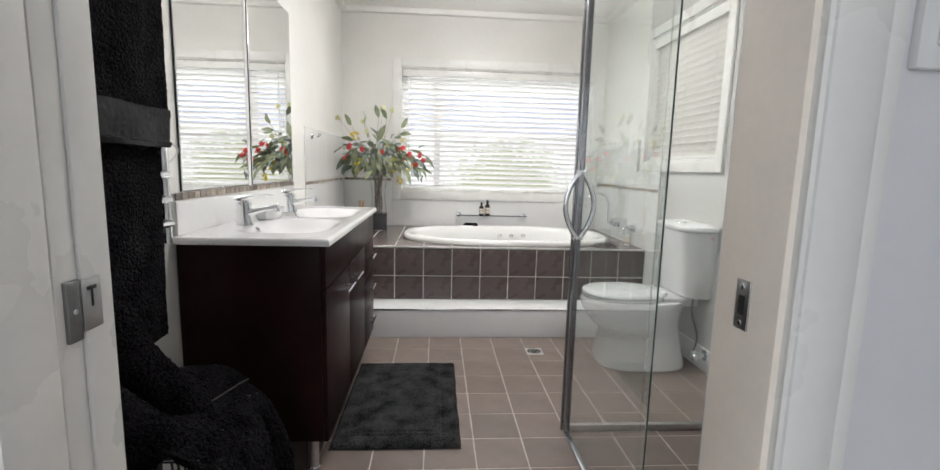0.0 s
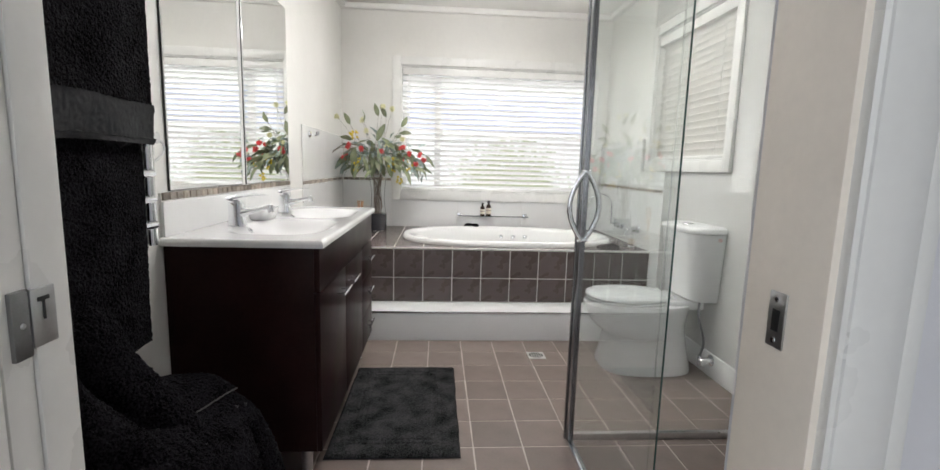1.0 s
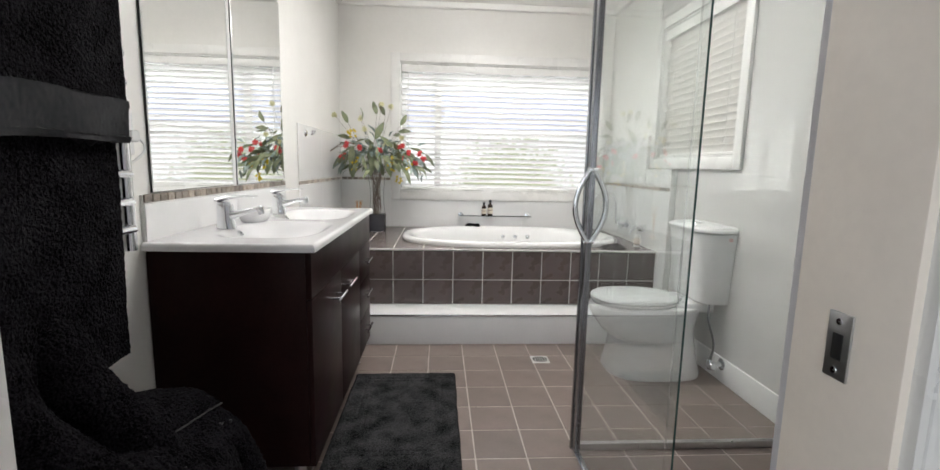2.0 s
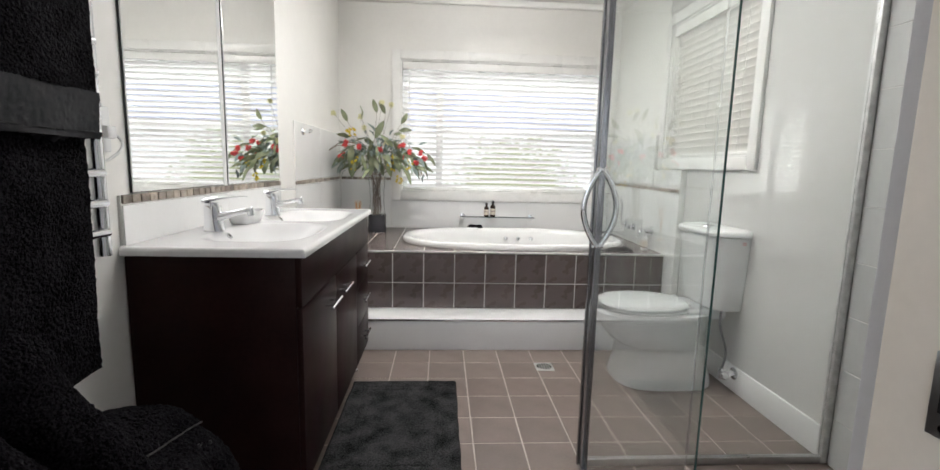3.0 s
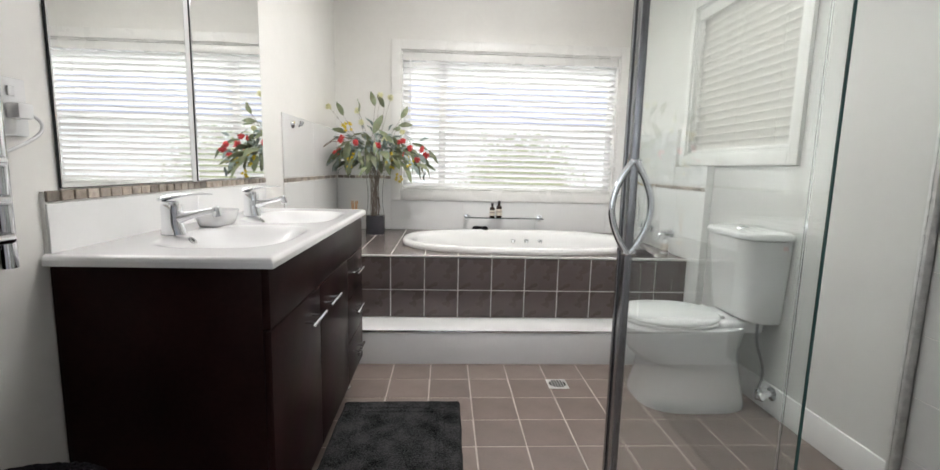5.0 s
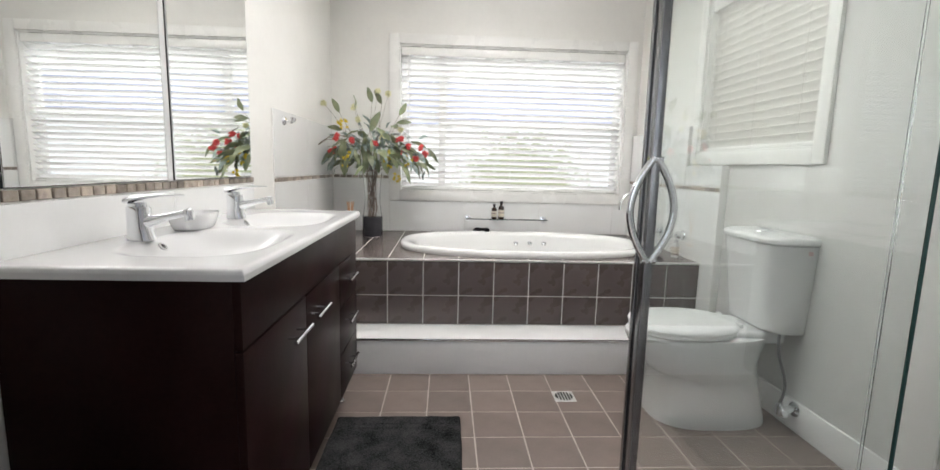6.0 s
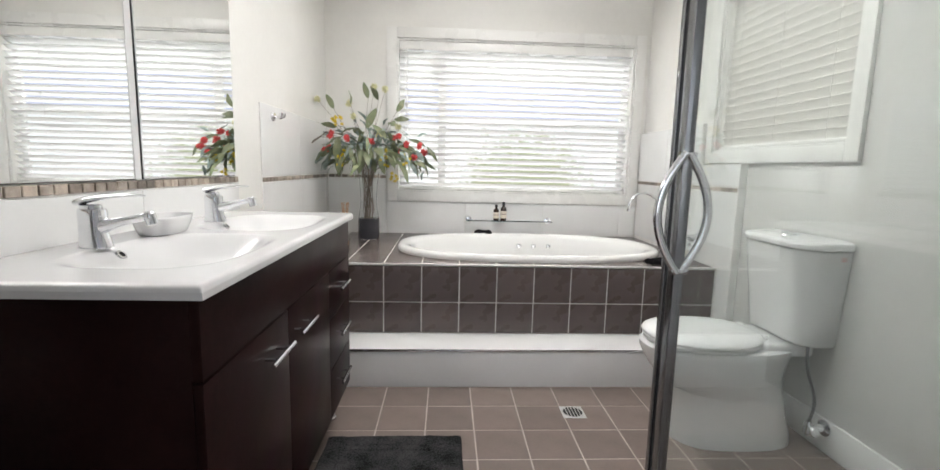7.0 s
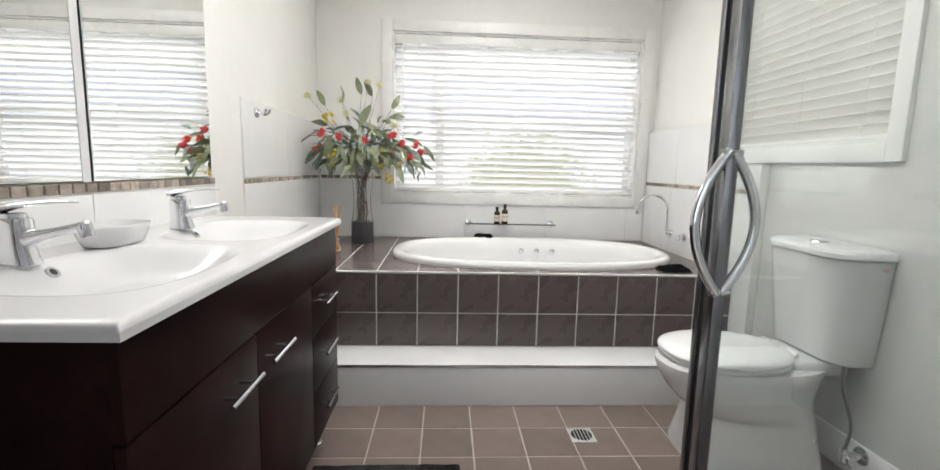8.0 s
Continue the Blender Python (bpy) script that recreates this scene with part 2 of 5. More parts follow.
# ---------- plan ----------
XL, XR, XT, YB, YD, YH = -0.825, 1.588, 1.547, 1.82, -2.04, -2.185   # side walls, bath tiling, window wall, door wall's two faces
TOP, PITCH = 2.50, 0.203
DECK, BATH_FRONT, STEP_Z, STEP_FRONT = 0.57, 0.64, 0.191, 0.394
JL, JR = -0.408, 0.411                                         # the doorway


def pierced(u0, u1, z0, z1, holes, make):
    """Boxes round the holes (a0, a1, b0, b1) of one wall; make(u0, u1, z0, z1) adds a box."""
    us = sorted({u0, u1, *[h[0] for h in holes], *[h[1] for h in holes]})
    for a, b in zip(us, us[1:]):
        zs = sorted([(h[2], h[3]) for h in holes if h[0] <= a and h[1] >= b])
        z = z0
        for h0, h1 in zs:
            if h0 > z:
                make(a, b, z, h0)
            z = h1
        if z < z1:
            make(a, b, z, z1)


def setting(name, bm, mat, label, category="wall"):
    return solid(name, bm, mat, label, category, kind="structure")


W1 = (-0.305, 1.468, 0.892, 2.004)     # window over the bath: x0, x1, z0, z1 of the opening
W2 = (-0.088, 0.835, 1.20, 2.075)      # side window: y0, y1, z0, z1

bm = bmesh.new()
pierced(XL - 0.12, XR + 0.12, -0.1, TOP + 0.1, [W1], lambda a, b, c, d: box(a, b, YB, YB + 0.13, c, d, bm=bm))
wall_back = setting("wall_back", bm, PAINT, "cream painted wall round the wide bath window")
bm = bmesh.new()
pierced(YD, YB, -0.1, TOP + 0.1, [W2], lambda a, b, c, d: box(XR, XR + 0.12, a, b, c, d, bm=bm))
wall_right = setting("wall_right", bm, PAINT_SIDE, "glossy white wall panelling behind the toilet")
setting("wall_right_upper", box(XR - 0.005, XR, 0.906, YB, 1.366, TOP - 0.05), PAINT, "cream painted wall above the bath tiles")
wall_left = setting("wall_left", box(XL - 0.12, XL, YD, YB, -0.1, TOP + 0.1), PAINT, "cream painted wall behind the vanity")
bm = bmesh.new()
box(-1.9, JL - 0.02, YH, YD, -0.1, TOP + 0.1, bm=bm)
box(JR + 0.02, 2.1, YH, YD, -0.1, TOP + 0.1, bm=bm)
box(JL - 0.02, JR + 0.02, YH, YD, 2.06, TOP + 0.1, bm=bm)
wall_door = setting("wall_door", bm, PAINT_HALL, "pale painted wall round the bathroom doorway")
ceiling = setting("ceiling", box(XL - 0.1, XR + 0.1, YD - 0.1, YB + 0.1, TOP, TOP + 0.08), CEILING, "plain off-white plaster ceiling", "ceiling")
bm = bmesh.new()
for q in ((XL, XR, YB - 0.05, YB), (XL, XL + 0.05, YD, YB - 0.05), (XR - 0.05, XR, YD, YB - 0.05)):
    box(*q, TOP - 0.05, TOP, 0.012, bm=bm)
setting("cornice", bm, CEILING, "small off-white plaster ceiling cornice", "cornice")
# the hall behind
bm = bmesh.new()
box(-1.9, -1.8, -4.4, YH, -0.1, TOP + 0.1, bm=bm)
box(2.0, 2.1, -4.4, YH, -0.1, TOP + 0.1, bm=bm)
# the opening is unseen, added at the back of the hall's fill lamp
pierced(-1.8, 2.0, -0.1, TOP + 0.1, [(-1.2, 0.4, 0.6, 2.3)], lambda a, b, c, d: box(a, b, -4.4, -4.3, c, d, bm=bm))
setting("wall_hall", bm, PAINT_HALL, "pale painted hall walls behind the doorway")
setting("ceiling_hall", box(-1.9, 2.1, -4.4, YD - 0.1, TOP + 0.1, TOP + 0.18), CEILING, "plain hall ceiling", "ceiling")
setting("floor_hall", box(-1.9, 2.1, -4.4, YD - 0.12, -0.1, 0.0), JAMB, "pale hall floor outside the bathroom", "floor")
floor = setting("floor", box(XL - 0.1, XR + 0.1, YD - 0.12, YB, -0.1, -0.0014), GROUT, "grey-brown square tiles with pale grout", "floor")

# ---------- doorway ----------
door_frame = thing("door_frame", (0, YD, 0), "white painted door frame with moulded architraves", "door frame", kind="structure")
part("jamb", box(JR, JR + 0.02, YH - 0.005, YD - 0.033, 0, 2.04, 0.002), JAMB, door_frame, "warm white door jamb")
part("head", box(JL, JR, YH - 0.005, YD + 0.02, 2.04, 2.06, 0.002), JAMB, door_frame)
part("jamb", box(JL - 0.02, JL, YD - 0.02, YD + 0.035, 0, 2.04, 0.003), TRIM, door_frame)
part("jamb", box(JL - 0.02, JL, YH - 0.005, YD - 0.066, 0, 2.04, 0.003), TRIM, door_frame)


def architrave(x0, x1, y, out, name="architrave"):
    """Upright moulding on the wall face y, standing out along y; its thick edge at x1."""
    w = x1 - x0
    prof = [(0, 0), (0, 0.010), (0.12, 0.013), (0.2, 0.011), (0.32, 0.017), (0.55, 0.020), (0.8, 0.020), (0.9, 0.017), (0.96, 0.019), (1.0, 0.016), (1.0, 0)]
    return part(name, loft([[(x0 + u * w, y + out * v, z) for u, v in prof] for z in (0, 2.13)]), TRIM, door_frame)


architrave(JR + 0.098, JR + 0.008, YH, -1)
architrave(JL - 0.098, JL - 0.008, YH, -1)
architrave(JL - 0.085, JL - 0.02, YD, 1)
keep = part("strike_plate", box(JR - 0.0025, JR, -2.143, -2.118, 0.940, 1.001, 0.0008), STEEL, door_frame, "worn steel strike plate")
part("slot", box(JR - 0.0032, JR - 0.0024, -2.136, -2.125, 0.958, 0.982, 0.0003), BLACK_PLASTIC, keep)
for z in (0.948, 0.993):
    part("screw", lathe([(0.0, 0), (0.0033, 0), (0.003, 0.0012), (0.0, 0.0014)], (JR - 0.0025, -2.1305, z), 12, m=pose(0, 0, 0, 0, -90, 0)), CHROME, keep)

sliding_door = thing("sliding_door", (JL - 0.2, -2.08, 0), "white sliding door pushed back into its wall pocket", "door")
part("door_leaf", box(JL - 0.40, JL - 0.004, -2.099, -2.061, 0.008, 2.03, 0.002), TRIM, sliding_door)
lk = part("latch_body", box(JL - 0.06, JL + 0.001, -2.088, -2.065, 0.902, 0.979, 0.0015), DARK_METAL, sliding_door, "dull grey metal latch plate")
part("latch_plate", box(JL - 0.03, JL + 0.002, -2.064, -2.030, 0.910, 0.977, 0.0015), STEEL, lk, "brushed steel privacy latch")
part("thumb_turn", box(JL + 0.002, JL + 0.0034, -2.0495, -2.0465, 0.940, 0.966, 0.0005), BLACK_PLASTIC, lk)
part("thumb_turn", box(JL + 0.002, JL + 0.0035, -2.056, -2.040, 0.962, 0.967, 0.0005), BLACK_PLASTIC, lk)
part("screw", lathe([(0.0, 0), (0.0035, 0), (0.003, 0.0012), (0.0, 0.0014)], (JL + 0.001, -2.076, 0.940), 12, m=pose(0, 0, 0, 0, 90, 0)), STEEL, lk)

sw = thing("light_switch", (0.58, YH, 1.275), "white plastic light switch plate on the hall wall", "light switch")
plate = part("plate", box(0.523, 0.639, YH - 0.012, YH, 1.242, 1.318, 0.004), PLASTIC, sw)
for x in (0.541, 0.571):
    part("rocker", box(x, x + 0.012, YH - 0.017, YH - 0.012, 1.265, 1.289, 0.002), PLASTIC, plate)

# ---------- window over the bath ----------


def frame_boards(rects, mat, parent, name, r=0.004):
    for q in rects:
        part(name, box(*q, r), mat, parent)


def slat_mesh(length, depth, tilt):
    """One blind slat along x, slightly crowned, its room side at -y tilted down."""
    def f(u, v):
        a = (v - 0.5) * depth
        c = 0.004 * (1 - (2 * v - 1) ** 2)
        t = radians(tilt)
        return ((u - 0.5) * length, a * math.cos(t) - c * math.sin(t), a * math.sin(t) + c * math.cos(t))
    return sheet(1, 6, f, 0.0025)


def blind(name, m, width, z0, z1, depth, pitch, tilt, mat, label):
    """A venetian blind; m takes its own frame (x across, -y to the room) to the room."""
    b = thing(name, tuple(m.translation), label, "blind")
    def put(nm, bmx, mt):
        bmesh.ops.transform(bmx, matrix=m, verts=bmx.verts)
        return part(nm, bmx, mt, b)
    put("headrail", box(-width / 2, width / 2, -0.040, 0.03, z1 - 0.062, z1, 0.004), TRIM)
    put("bottom_rail", box(-width / 2, width / 2, -0.024, 0.024, z0, z0 + 0.018, 0.004), TRIM)
    n = int((z1 - 0.075 - z0 - 0.03) / pitch)
    data = mesh("slat", slat_mesh(width, depth, tilt), mat)
    for k in range(n + 1):
        ob = new("slat", data)
        ob.parent, ob.matrix_parent_inverse = b, PLACE[b.name].inverted()
        ob.matrix_basis = m @ pose(0, 0, z0 + 0.04 + k * pitch, random.uniform(-0.5, 0.5), random.uniform(-0.05, 0.05), 0)
    for x in (-width * 0.36, 0.0, width * 0.36):
        for y in (-0.027, 0.027):
            put("ladder_cord", tube([(x, y, z0 + 0.01), (x, y, z1 - 0.05)], 0.0012, 6), mat)
    put("tilt_wand", tube([(-width / 2 + 0.06, -0.04, z1 - 0.06), (-width / 2 + 0.06, -0.045, z1 - 0.75)], 0.004, 8), mat)
    return b


x0, x1, z0, z1 = W1
win = thing("window_1", (0.58, YB, 0.82), "wide white-framed window over the bath", "window", kind="structure")
F = 0.075
frame_boards([(x0 - F, x0, YB - 0.02, YB + 0.0, z0 - F, z1 + F), (x1, x1 + F, YB - 0.02, YB, z0 - F, z1 + F),
              (x0, x1, YB - 0.02, YB, z1, z1 + F), (x0, x1, YB - 0.02, YB, z0 - F, z0)], TRIM, win, "architrave", 0.005)
frame_boards([(x0 - 0.0, x0 + 0.012, YB - 0.004, YB + 0.13, z0, z1), (x1 - 0.012, x1, YB - 0.004, YB + 0.13, z0, z1),
              (x0 + 0.012, x1 - 0.012, YB - 0.004, YB + 0.13, z1 - 0.012, z1), (x0 + 0.012, x1 - 0.012, YB - 0.004, YB + 0.13, z0, z0 + 0.012)], TRIM, win, "reveal", 0.002)
yg = YB + 0.10
xm, zm = 0.03, 1.43
frame_boards([(x0 + 0.012, x0 + 0.05, yg, yg + 0.03, z0 + 0.012, z1 - 0.012), (x1 - 0.05, x1 - 0.012, yg, yg + 0.03, z0 + 0.012, z1 - 0.012),
              (x0 + 0.05, x1 - 0.05, yg, yg + 0.03, z1 - 0.05, z1 - 0.012), (x0 + 0.05, x1 - 0.05, yg, yg + 0.03, z0 + 0.012, z0 + 0.05),
              (xm - 0.03, xm + 0.03, yg, yg + 0.03, z0 + 0.05, z1 - 0.05), (xm + 0.03, x1 - 0.05, yg, yg + 0.03, zm - 0.012, zm + 0.012)], ALUMINIUM, win, "sash_bar", 0.003)
for q in ((x0 + 0.05, xm - 0.03, z0 + 0.05, z1 - 0.05), (xm + 0.03, x1 - 0.05, zm + 0.012, z1 - 0.05), (xm + 0.03, x1 - 0.05, z0 + 0.05, zm - 0.012)):
    part("pane", box(q[0], q[1], yg + 0.012, yg + 0.016, q[2], q[3]), CLEAR, win).visible_shadow = False
blind("venetian_blind", pose((x0 + x1) / 2, YB + 0.045, 0), x1 - x0 - 0.03, z0 + 0.014, z1 - 0.014, 0.05, 0.0455, -33, SLAT, "white venetian blind, slats part open, before the bath window")

# ---------- side window ----------
y0, y1, z0, z1 = W2
win2 = thing("window_2", (XR, 0.38, 1.1), "white-framed side window above the toilet", "window", kind="structure")
F = 0.065
frame_boards([(XR - 0.02, XR, y0 - F, y0, z0 - F, z1 + F), (XR - 0.02, XR, y1, y1 + F, z0 - F, z1 + F),
              (XR - 0.02, XR, y0, y1, z1, z1 + F), (XR - 0.02, XR, y0, y1, z0 - F, z0)], TRIM, win2, "architrave", 0.005)
frame_boards([(XR - 0.004, XR + 0.12, y0, y0 + 0.012, z0, z1), (XR - 0.004, XR + 0.12, y1 - 0.012, y1, z0, z1),
              (XR - 0.004, XR + 0.12, y0 + 0.012, y1 - 0.012, z1 - 0.012, z1), (XR - 0.004, XR + 0.12, y0 + 0.012, y1 - 0.012, z0, z0 + 0.012)], TRIM, win2, "reveal", 0.002)
xg = XR + 0.09
frame_boards([(xg, xg + 0.03, y0 + 0.012, y0 + 0.045, z0 + 0.012, z1 - 0.012), (xg, xg + 0.03, y1 - 0.045, y1 - 0.012, z0 + 0.012, z1 - 0.012),
              (xg, xg + 0.03, y0 + 0.045, y1 - 0.045, z1 - 0.045, z1 - 0.012), (xg, xg + 0.03, y0 + 0.045, y1 - 0.045, z0 + 0.012, z0 + 0.045)], ALUMINIUM, win2, "sash_bar", 0.003)
part("pane", box(xg + 0.012, xg + 0.016, y0 + 0.045, y1 - 0.045, z0 + 0.045, z1 - 0.045), CLEAR, win2).visible_shadow = False
blind("venetian_blind", pose(XR + 0.04, (y0 + y1) / 2, 0, 0, 0, -90), y1 - y0 - 0.03, z0 + 0.014, z1 - 0.014, 0.05, 0.0425, -63, SLAT_SIDE, "white venetian blind, slats nearly closed, at the side window")

# ---------- bath, its deck and step ----------
step = setting("bath_step", box(XL, XR - 0.012, STEP_FRONT, BATH_FRONT, 0, STEP_Z - 0.004, 0.003), STEP, "long white enamelled step before the bath", "step")
part("step_top", box(XL, XR - 0.012, STEP_FRONT + 0.006, BATH_FRONT - 0.002, STEP_Z - 0.004, STEP_Z, 0.001), STEP, step)
part("edge_trim", box(XL, XR - 0.012, STEP_FRONT - 0.004, STEP_FRONT + 0.006, STEP_Z - 0.008, STEP_Z + 0.0015, 0.001), CHROME, step, "thin chrome edge trim")
BC = (0.592, 1.165)
BR = (0.820, 0.460)


def in_bath(x, y, k):
    return (abs(x - BC[0]) / (BR[0] * k)) ** 2.5 + (abs(y - BC[1]) / (BR[1] * k)) ** 2.5 < 1


surround = thing("bath_surround", (0.4, BATH_FRONT, 0), "brown tiled bath surround with white grout", "bath surround", kind="structure")
part("front_backing", box(XL, XT, BATH_FRONT + 0.004, BATH_FRONT + 0.06, STEP_Z, DECK - 0.012), WHITE_GROUT, surround)
bm = bmesh.new()
dn = 60
for i in range(dn):
    for j in range(30):
        xa, xb = XL + (XT - XL) * i / dn, XL + (XT - XL) * (i + 1) / dn
        ya, yb = BATH_FRONT + (YB - BATH_FRONT) * j / 30, BATH_FRONT + (YB - BATH_FRONT) * (j + 1) / 30
        if not in_bath((xa + xb) / 2, (ya + yb) / 2, 0.93):
            bm.faces.new([bm.verts.new((x, y, DECK - 0.0014)) for x, y in ((xa, ya), (xb, ya), (xb, yb), (xa, yb))])
bmesh.ops.remove_doubles(bm, verts=bm.verts, dist=1e-4)
part("deck_backing", bm, WHITE_GROUT, surround)
part("edge_trim", box(XL, XT, BATH_FRONT - 0.004, BATH_FRONT + 0.007, DECK - 0.007, DECK + 0.0015, 0.0015), TRIM, surround, "pale tile edge trim")

bathtub = thing("bathtub", (BC[0], BC[1], DECK), "white oval drop-in bathtub with a rounded rim", "bathtub")
rings = []
for k, z in ((0.965, DECK - 0.02), (0.995, DECK + 0.001), (1.0, DECK + 0.014), (0.997, DECK + 0.027), (0.986, DECK + 0.036), (0.964, DECK + 0.040), (0.937, DECK + 0.038),
             (0.905, DECK + 0.028), (0.885, DECK + 0.008), (0.872, DECK - 0.04), (0.85, DECK - 0.16), (0.81, DECK - 0.30), (0.74, DECK - 0.37), (0.55, DECK - 0.392), (0.2, DECK - 0.395)):
    kx = k if k > 0.9 else 1 - (1 - k) * 1.0
    rings.append(oval(BC[0], BC[1], z, BR[0] * kx, BR[1] - (1 - k) * BR[0] * 0.62, 96, 2.5))
part("tub", loft(rings, cap=(False, True)), ACRYLIC, bathtub)
for x in (0.602, 0.708, 0.816):
    part("jet", lathe([(0.0, 0.005), (0.008, 0.005), (0.011, 0.003), (0.018, 0.002), (0.020, -0.002), (0.016, -0.02)], (x, 1.543, DECK - 0.034), 20, m=pose(0, 0, 0, 16, 0, 0)), CHROME, bathtub, "small chrome spa jet")

# wall tiling round the bath
tiling = thing("bath_wall_tiles", (XL, 1.2, DECK), "white glazed wall tiles round the bath with a mosaic band", "wall tiles", kind="structure")
TB = 1.365
part("backing", box(XL, XL + 0.004, 0.525, YB - 0.008, DECK, TB), WHITE_GROUT, tiling)
part("backing", box(XL, W1[0] - 0.075, YB - 0.004, YB, DECK, TB), WHITE_GROUT, tiling)
part("backing", box(W1[0] - 0.075, XT, YB - 0.004, YB, DECK, W1[2] - 0.075), WHITE_GROUT, tiling)
part("backing", box(XT + 0.006, XR, 0.514, YB - 0.008, STEP_Z + 0.001, 1.13), WHITE_GROUT, tiling)
part("backing", box(XT + 0.006, XR, 0.905, YB - 0.008, 1.13, TB), WHITE_GROUT, tiling)
part("corner_strip", box(XT, XR, 0.508, 0.514, STEP_Z + 0.001, 1.128, 0.001), TRIM, tiling, "white tile corner strip")


def wall_tiles(axis, at, u0, u1, rows, width, out, parent, mat=None, avoid=None, gap=0.003):
    """Glazed tiles on a wall: axis 'x' lies in a plane of x, running along y."""
    for z0, z1 in rows:
        u = u0
        while u < u1 - 0.01:
            v = min(u + width, u1)
            if not avoid or not avoid(u, v, z0, z1):
                a, b = (at, at + out) if out > 0 else (at + out, at)
                q = (a, b, u + gap / 2, v - gap / 2) if axis == "x" else (u + gap / 2, v - gap / 2, a, b)
                part("tile", box(*q, z0 + gap / 2, z1 - gap / 2, 0.0012, 1), mat or WHITE_TILE, parent)
            u = v


ROWS = [(DECK + 0.002, 0.983), (1.011, TB)]
wall_tiles("x", XL + 0.003, 0.525, YB - 0.009, ROWS, 0.60, 0.005, tiling)
wall_tiles("y", YB - 0.003, XL + 0.009, W1[0] - 0.077, ROWS, 0.60, -0.005, tiling)
wall_tiles("y", YB - 0.003, W1[0] - 0.077, XT - 0.002, [(DECK + 0.002, W1[2] - 0.077)], 0.60, -0.005, tiling)
wall_tiles("x", XT + 0.007, 0.515, YB - 0.009, [(STEP_Z + 0.003, 0.59), (0.59, 0.983)], 0.44, -0.005, tiling, avoid=lambda u, v, a, b: a < 0.3 and u > 0.9)
wall_tiles("x", XT + 0.007, 0.515, 0.902, [(1.011, 1.128)], 0.44, -0.005, tiling)
wall_tiles("x", XT + 0.007, 0.906, YB - 0.009, [(1.011, TB)], 0.44, -0.005, tiling)


def mosaic(axis, at, u0, u1, z0, z1, out, parent, size=0.046):
    n = max(1, round((u1 - u0) / size))
    for k in range(n):
        a, b = u0 + (u1 - u0) * k / n + 0.0026, u0 + (u1 - u0) * (k + 1) / n - 0.0026
        p, q = (at, at + out) if out > 0 else (at + out, at)
        part("mosaic_piece", box(*((p, q, a, b) if axis == "x" else (a, b, p, q)), z0, z1, 0.0015, 1), MOSAIC, parent)


mosaic("x", XL + 0.003, 0.528, YB - 0.012, 0.986, 1.008, 0.0055, tiling, 0.05)
mosaic("y", YB - 0.003, XL + 0.012, W1[0] - 0.079, 0.986, 1.008, -0.0055, tiling, 0.05)
mosaic("x", XT + 0.007, 0.517, YB - 0.012, 0.986, 1.008, -0.0055, tiling, 0.05)

# skirting and shower tiling on the toilet's wall
setting("skirting", box(XR - 0.011, XR, -0.74, STEP_FRONT - 0.006, 0, 0.132, 0.003), WHITE_TILE, "white glazed tile skirting along the wall", "skirting")
shower_tiles = thing("shower_wall_tiles", (XR, -1.4, 0), "large white glazed shower wall tiles", "wall tiles", kind="structure")
part("backing", box(XR - 0.006, XR, YD + 0.02, -0.778, 0, 2.1), WHITE_GROUT, shower_tiles)
wall_tiles("x", XR - 0.005, YD + 0.022, -0.778, [(max(0.002, 0.205 * k - 0.015), 0.205 * k + 0.19) for k in range(10)], 0.361, -0.0025, shower_tiles, mat=SHADED_TILE)

# splashback over the vanity
splash = thing("splashback", (XL, -0.41, 0.9), "white tile splashback topped by a marble mosaic band", "splashback", kind="structure")
part("backing", box(XL, XL + 0.008, -1.062, 0.242, 0.877, 1.019), WHITE_GROUT, splash)
wall_tiles("x", XL + 0.007, -1.061, 0.241, [(0.878, 0.993)], 0.651, 0.006, splash)
mosaic("x", XL + 0.007, -1.061, 0.241, 0.996, 1.020, 0.0065, splash, 0.042)

# ---------- mirror ----------
mirror = thing("wall_mirror", (XL, -0.42, 1.03), "frameless two-panel wall mirror with dark edges", "mirror")
for a, b, xo in ((-1.007, -0.400, 0.006), (-0.407, 0.206, 0.014)):
    body = part("backing", box(XL + xo - 0.005, XL + xo, a, b, 1.023, 1.955), MIRROR_EDGE, mirror)
    part("mirror_glass", box(XL + xo, XL + xo + 0.004, a + 0.0015, b - 0.0015, 1.0245, 1.9535, 0.0012, 1), MIRROR, body)
part("channel", box(XL + 0.0101, XL + 0.0115, -0.436, -0.4085, 1.023, 1.955), ALUMINIUM, mirror, "pale metal meeting strip")

# ---------- vanity ----------
VX, VY0, VY1, VZ0, VZ1 = -0.338, -1.058, 0.165, 0.145, 0.853
vanity = thing("vanity_cabinet", ((XL + VX) / 2, (VY0 + VY1) / 2, 0), "dark wenge vanity cabinet on short metal legs", "cabinet")
for ya, yb in ((VY0, VY0 + 0.018), (VY1 - 0.018, VY1)):
    part("side_panel", box(XL + 0.004, VX - 0.018, ya, yb, VZ0, VZ1, 0.001), WENGE, vanity)
part("bottom_panel", box(XL + 0.004, VX - 0.018, VY0 + 0.018, VY1 - 0.018, VZ0, VZ0 + 0.018), WENGE, vanity)
part("back_panel", box(XL + 0.004, XL + 0.012, VY0 + 0.018, VY1 - 0.018, VZ0 + 0.018, VZ1), WENGE, vanity)
part("rail_panel", box(VX - 0.018, VX, VY0, VY1, 0.7045, VZ1, 0.0015), WENGE, vanity)


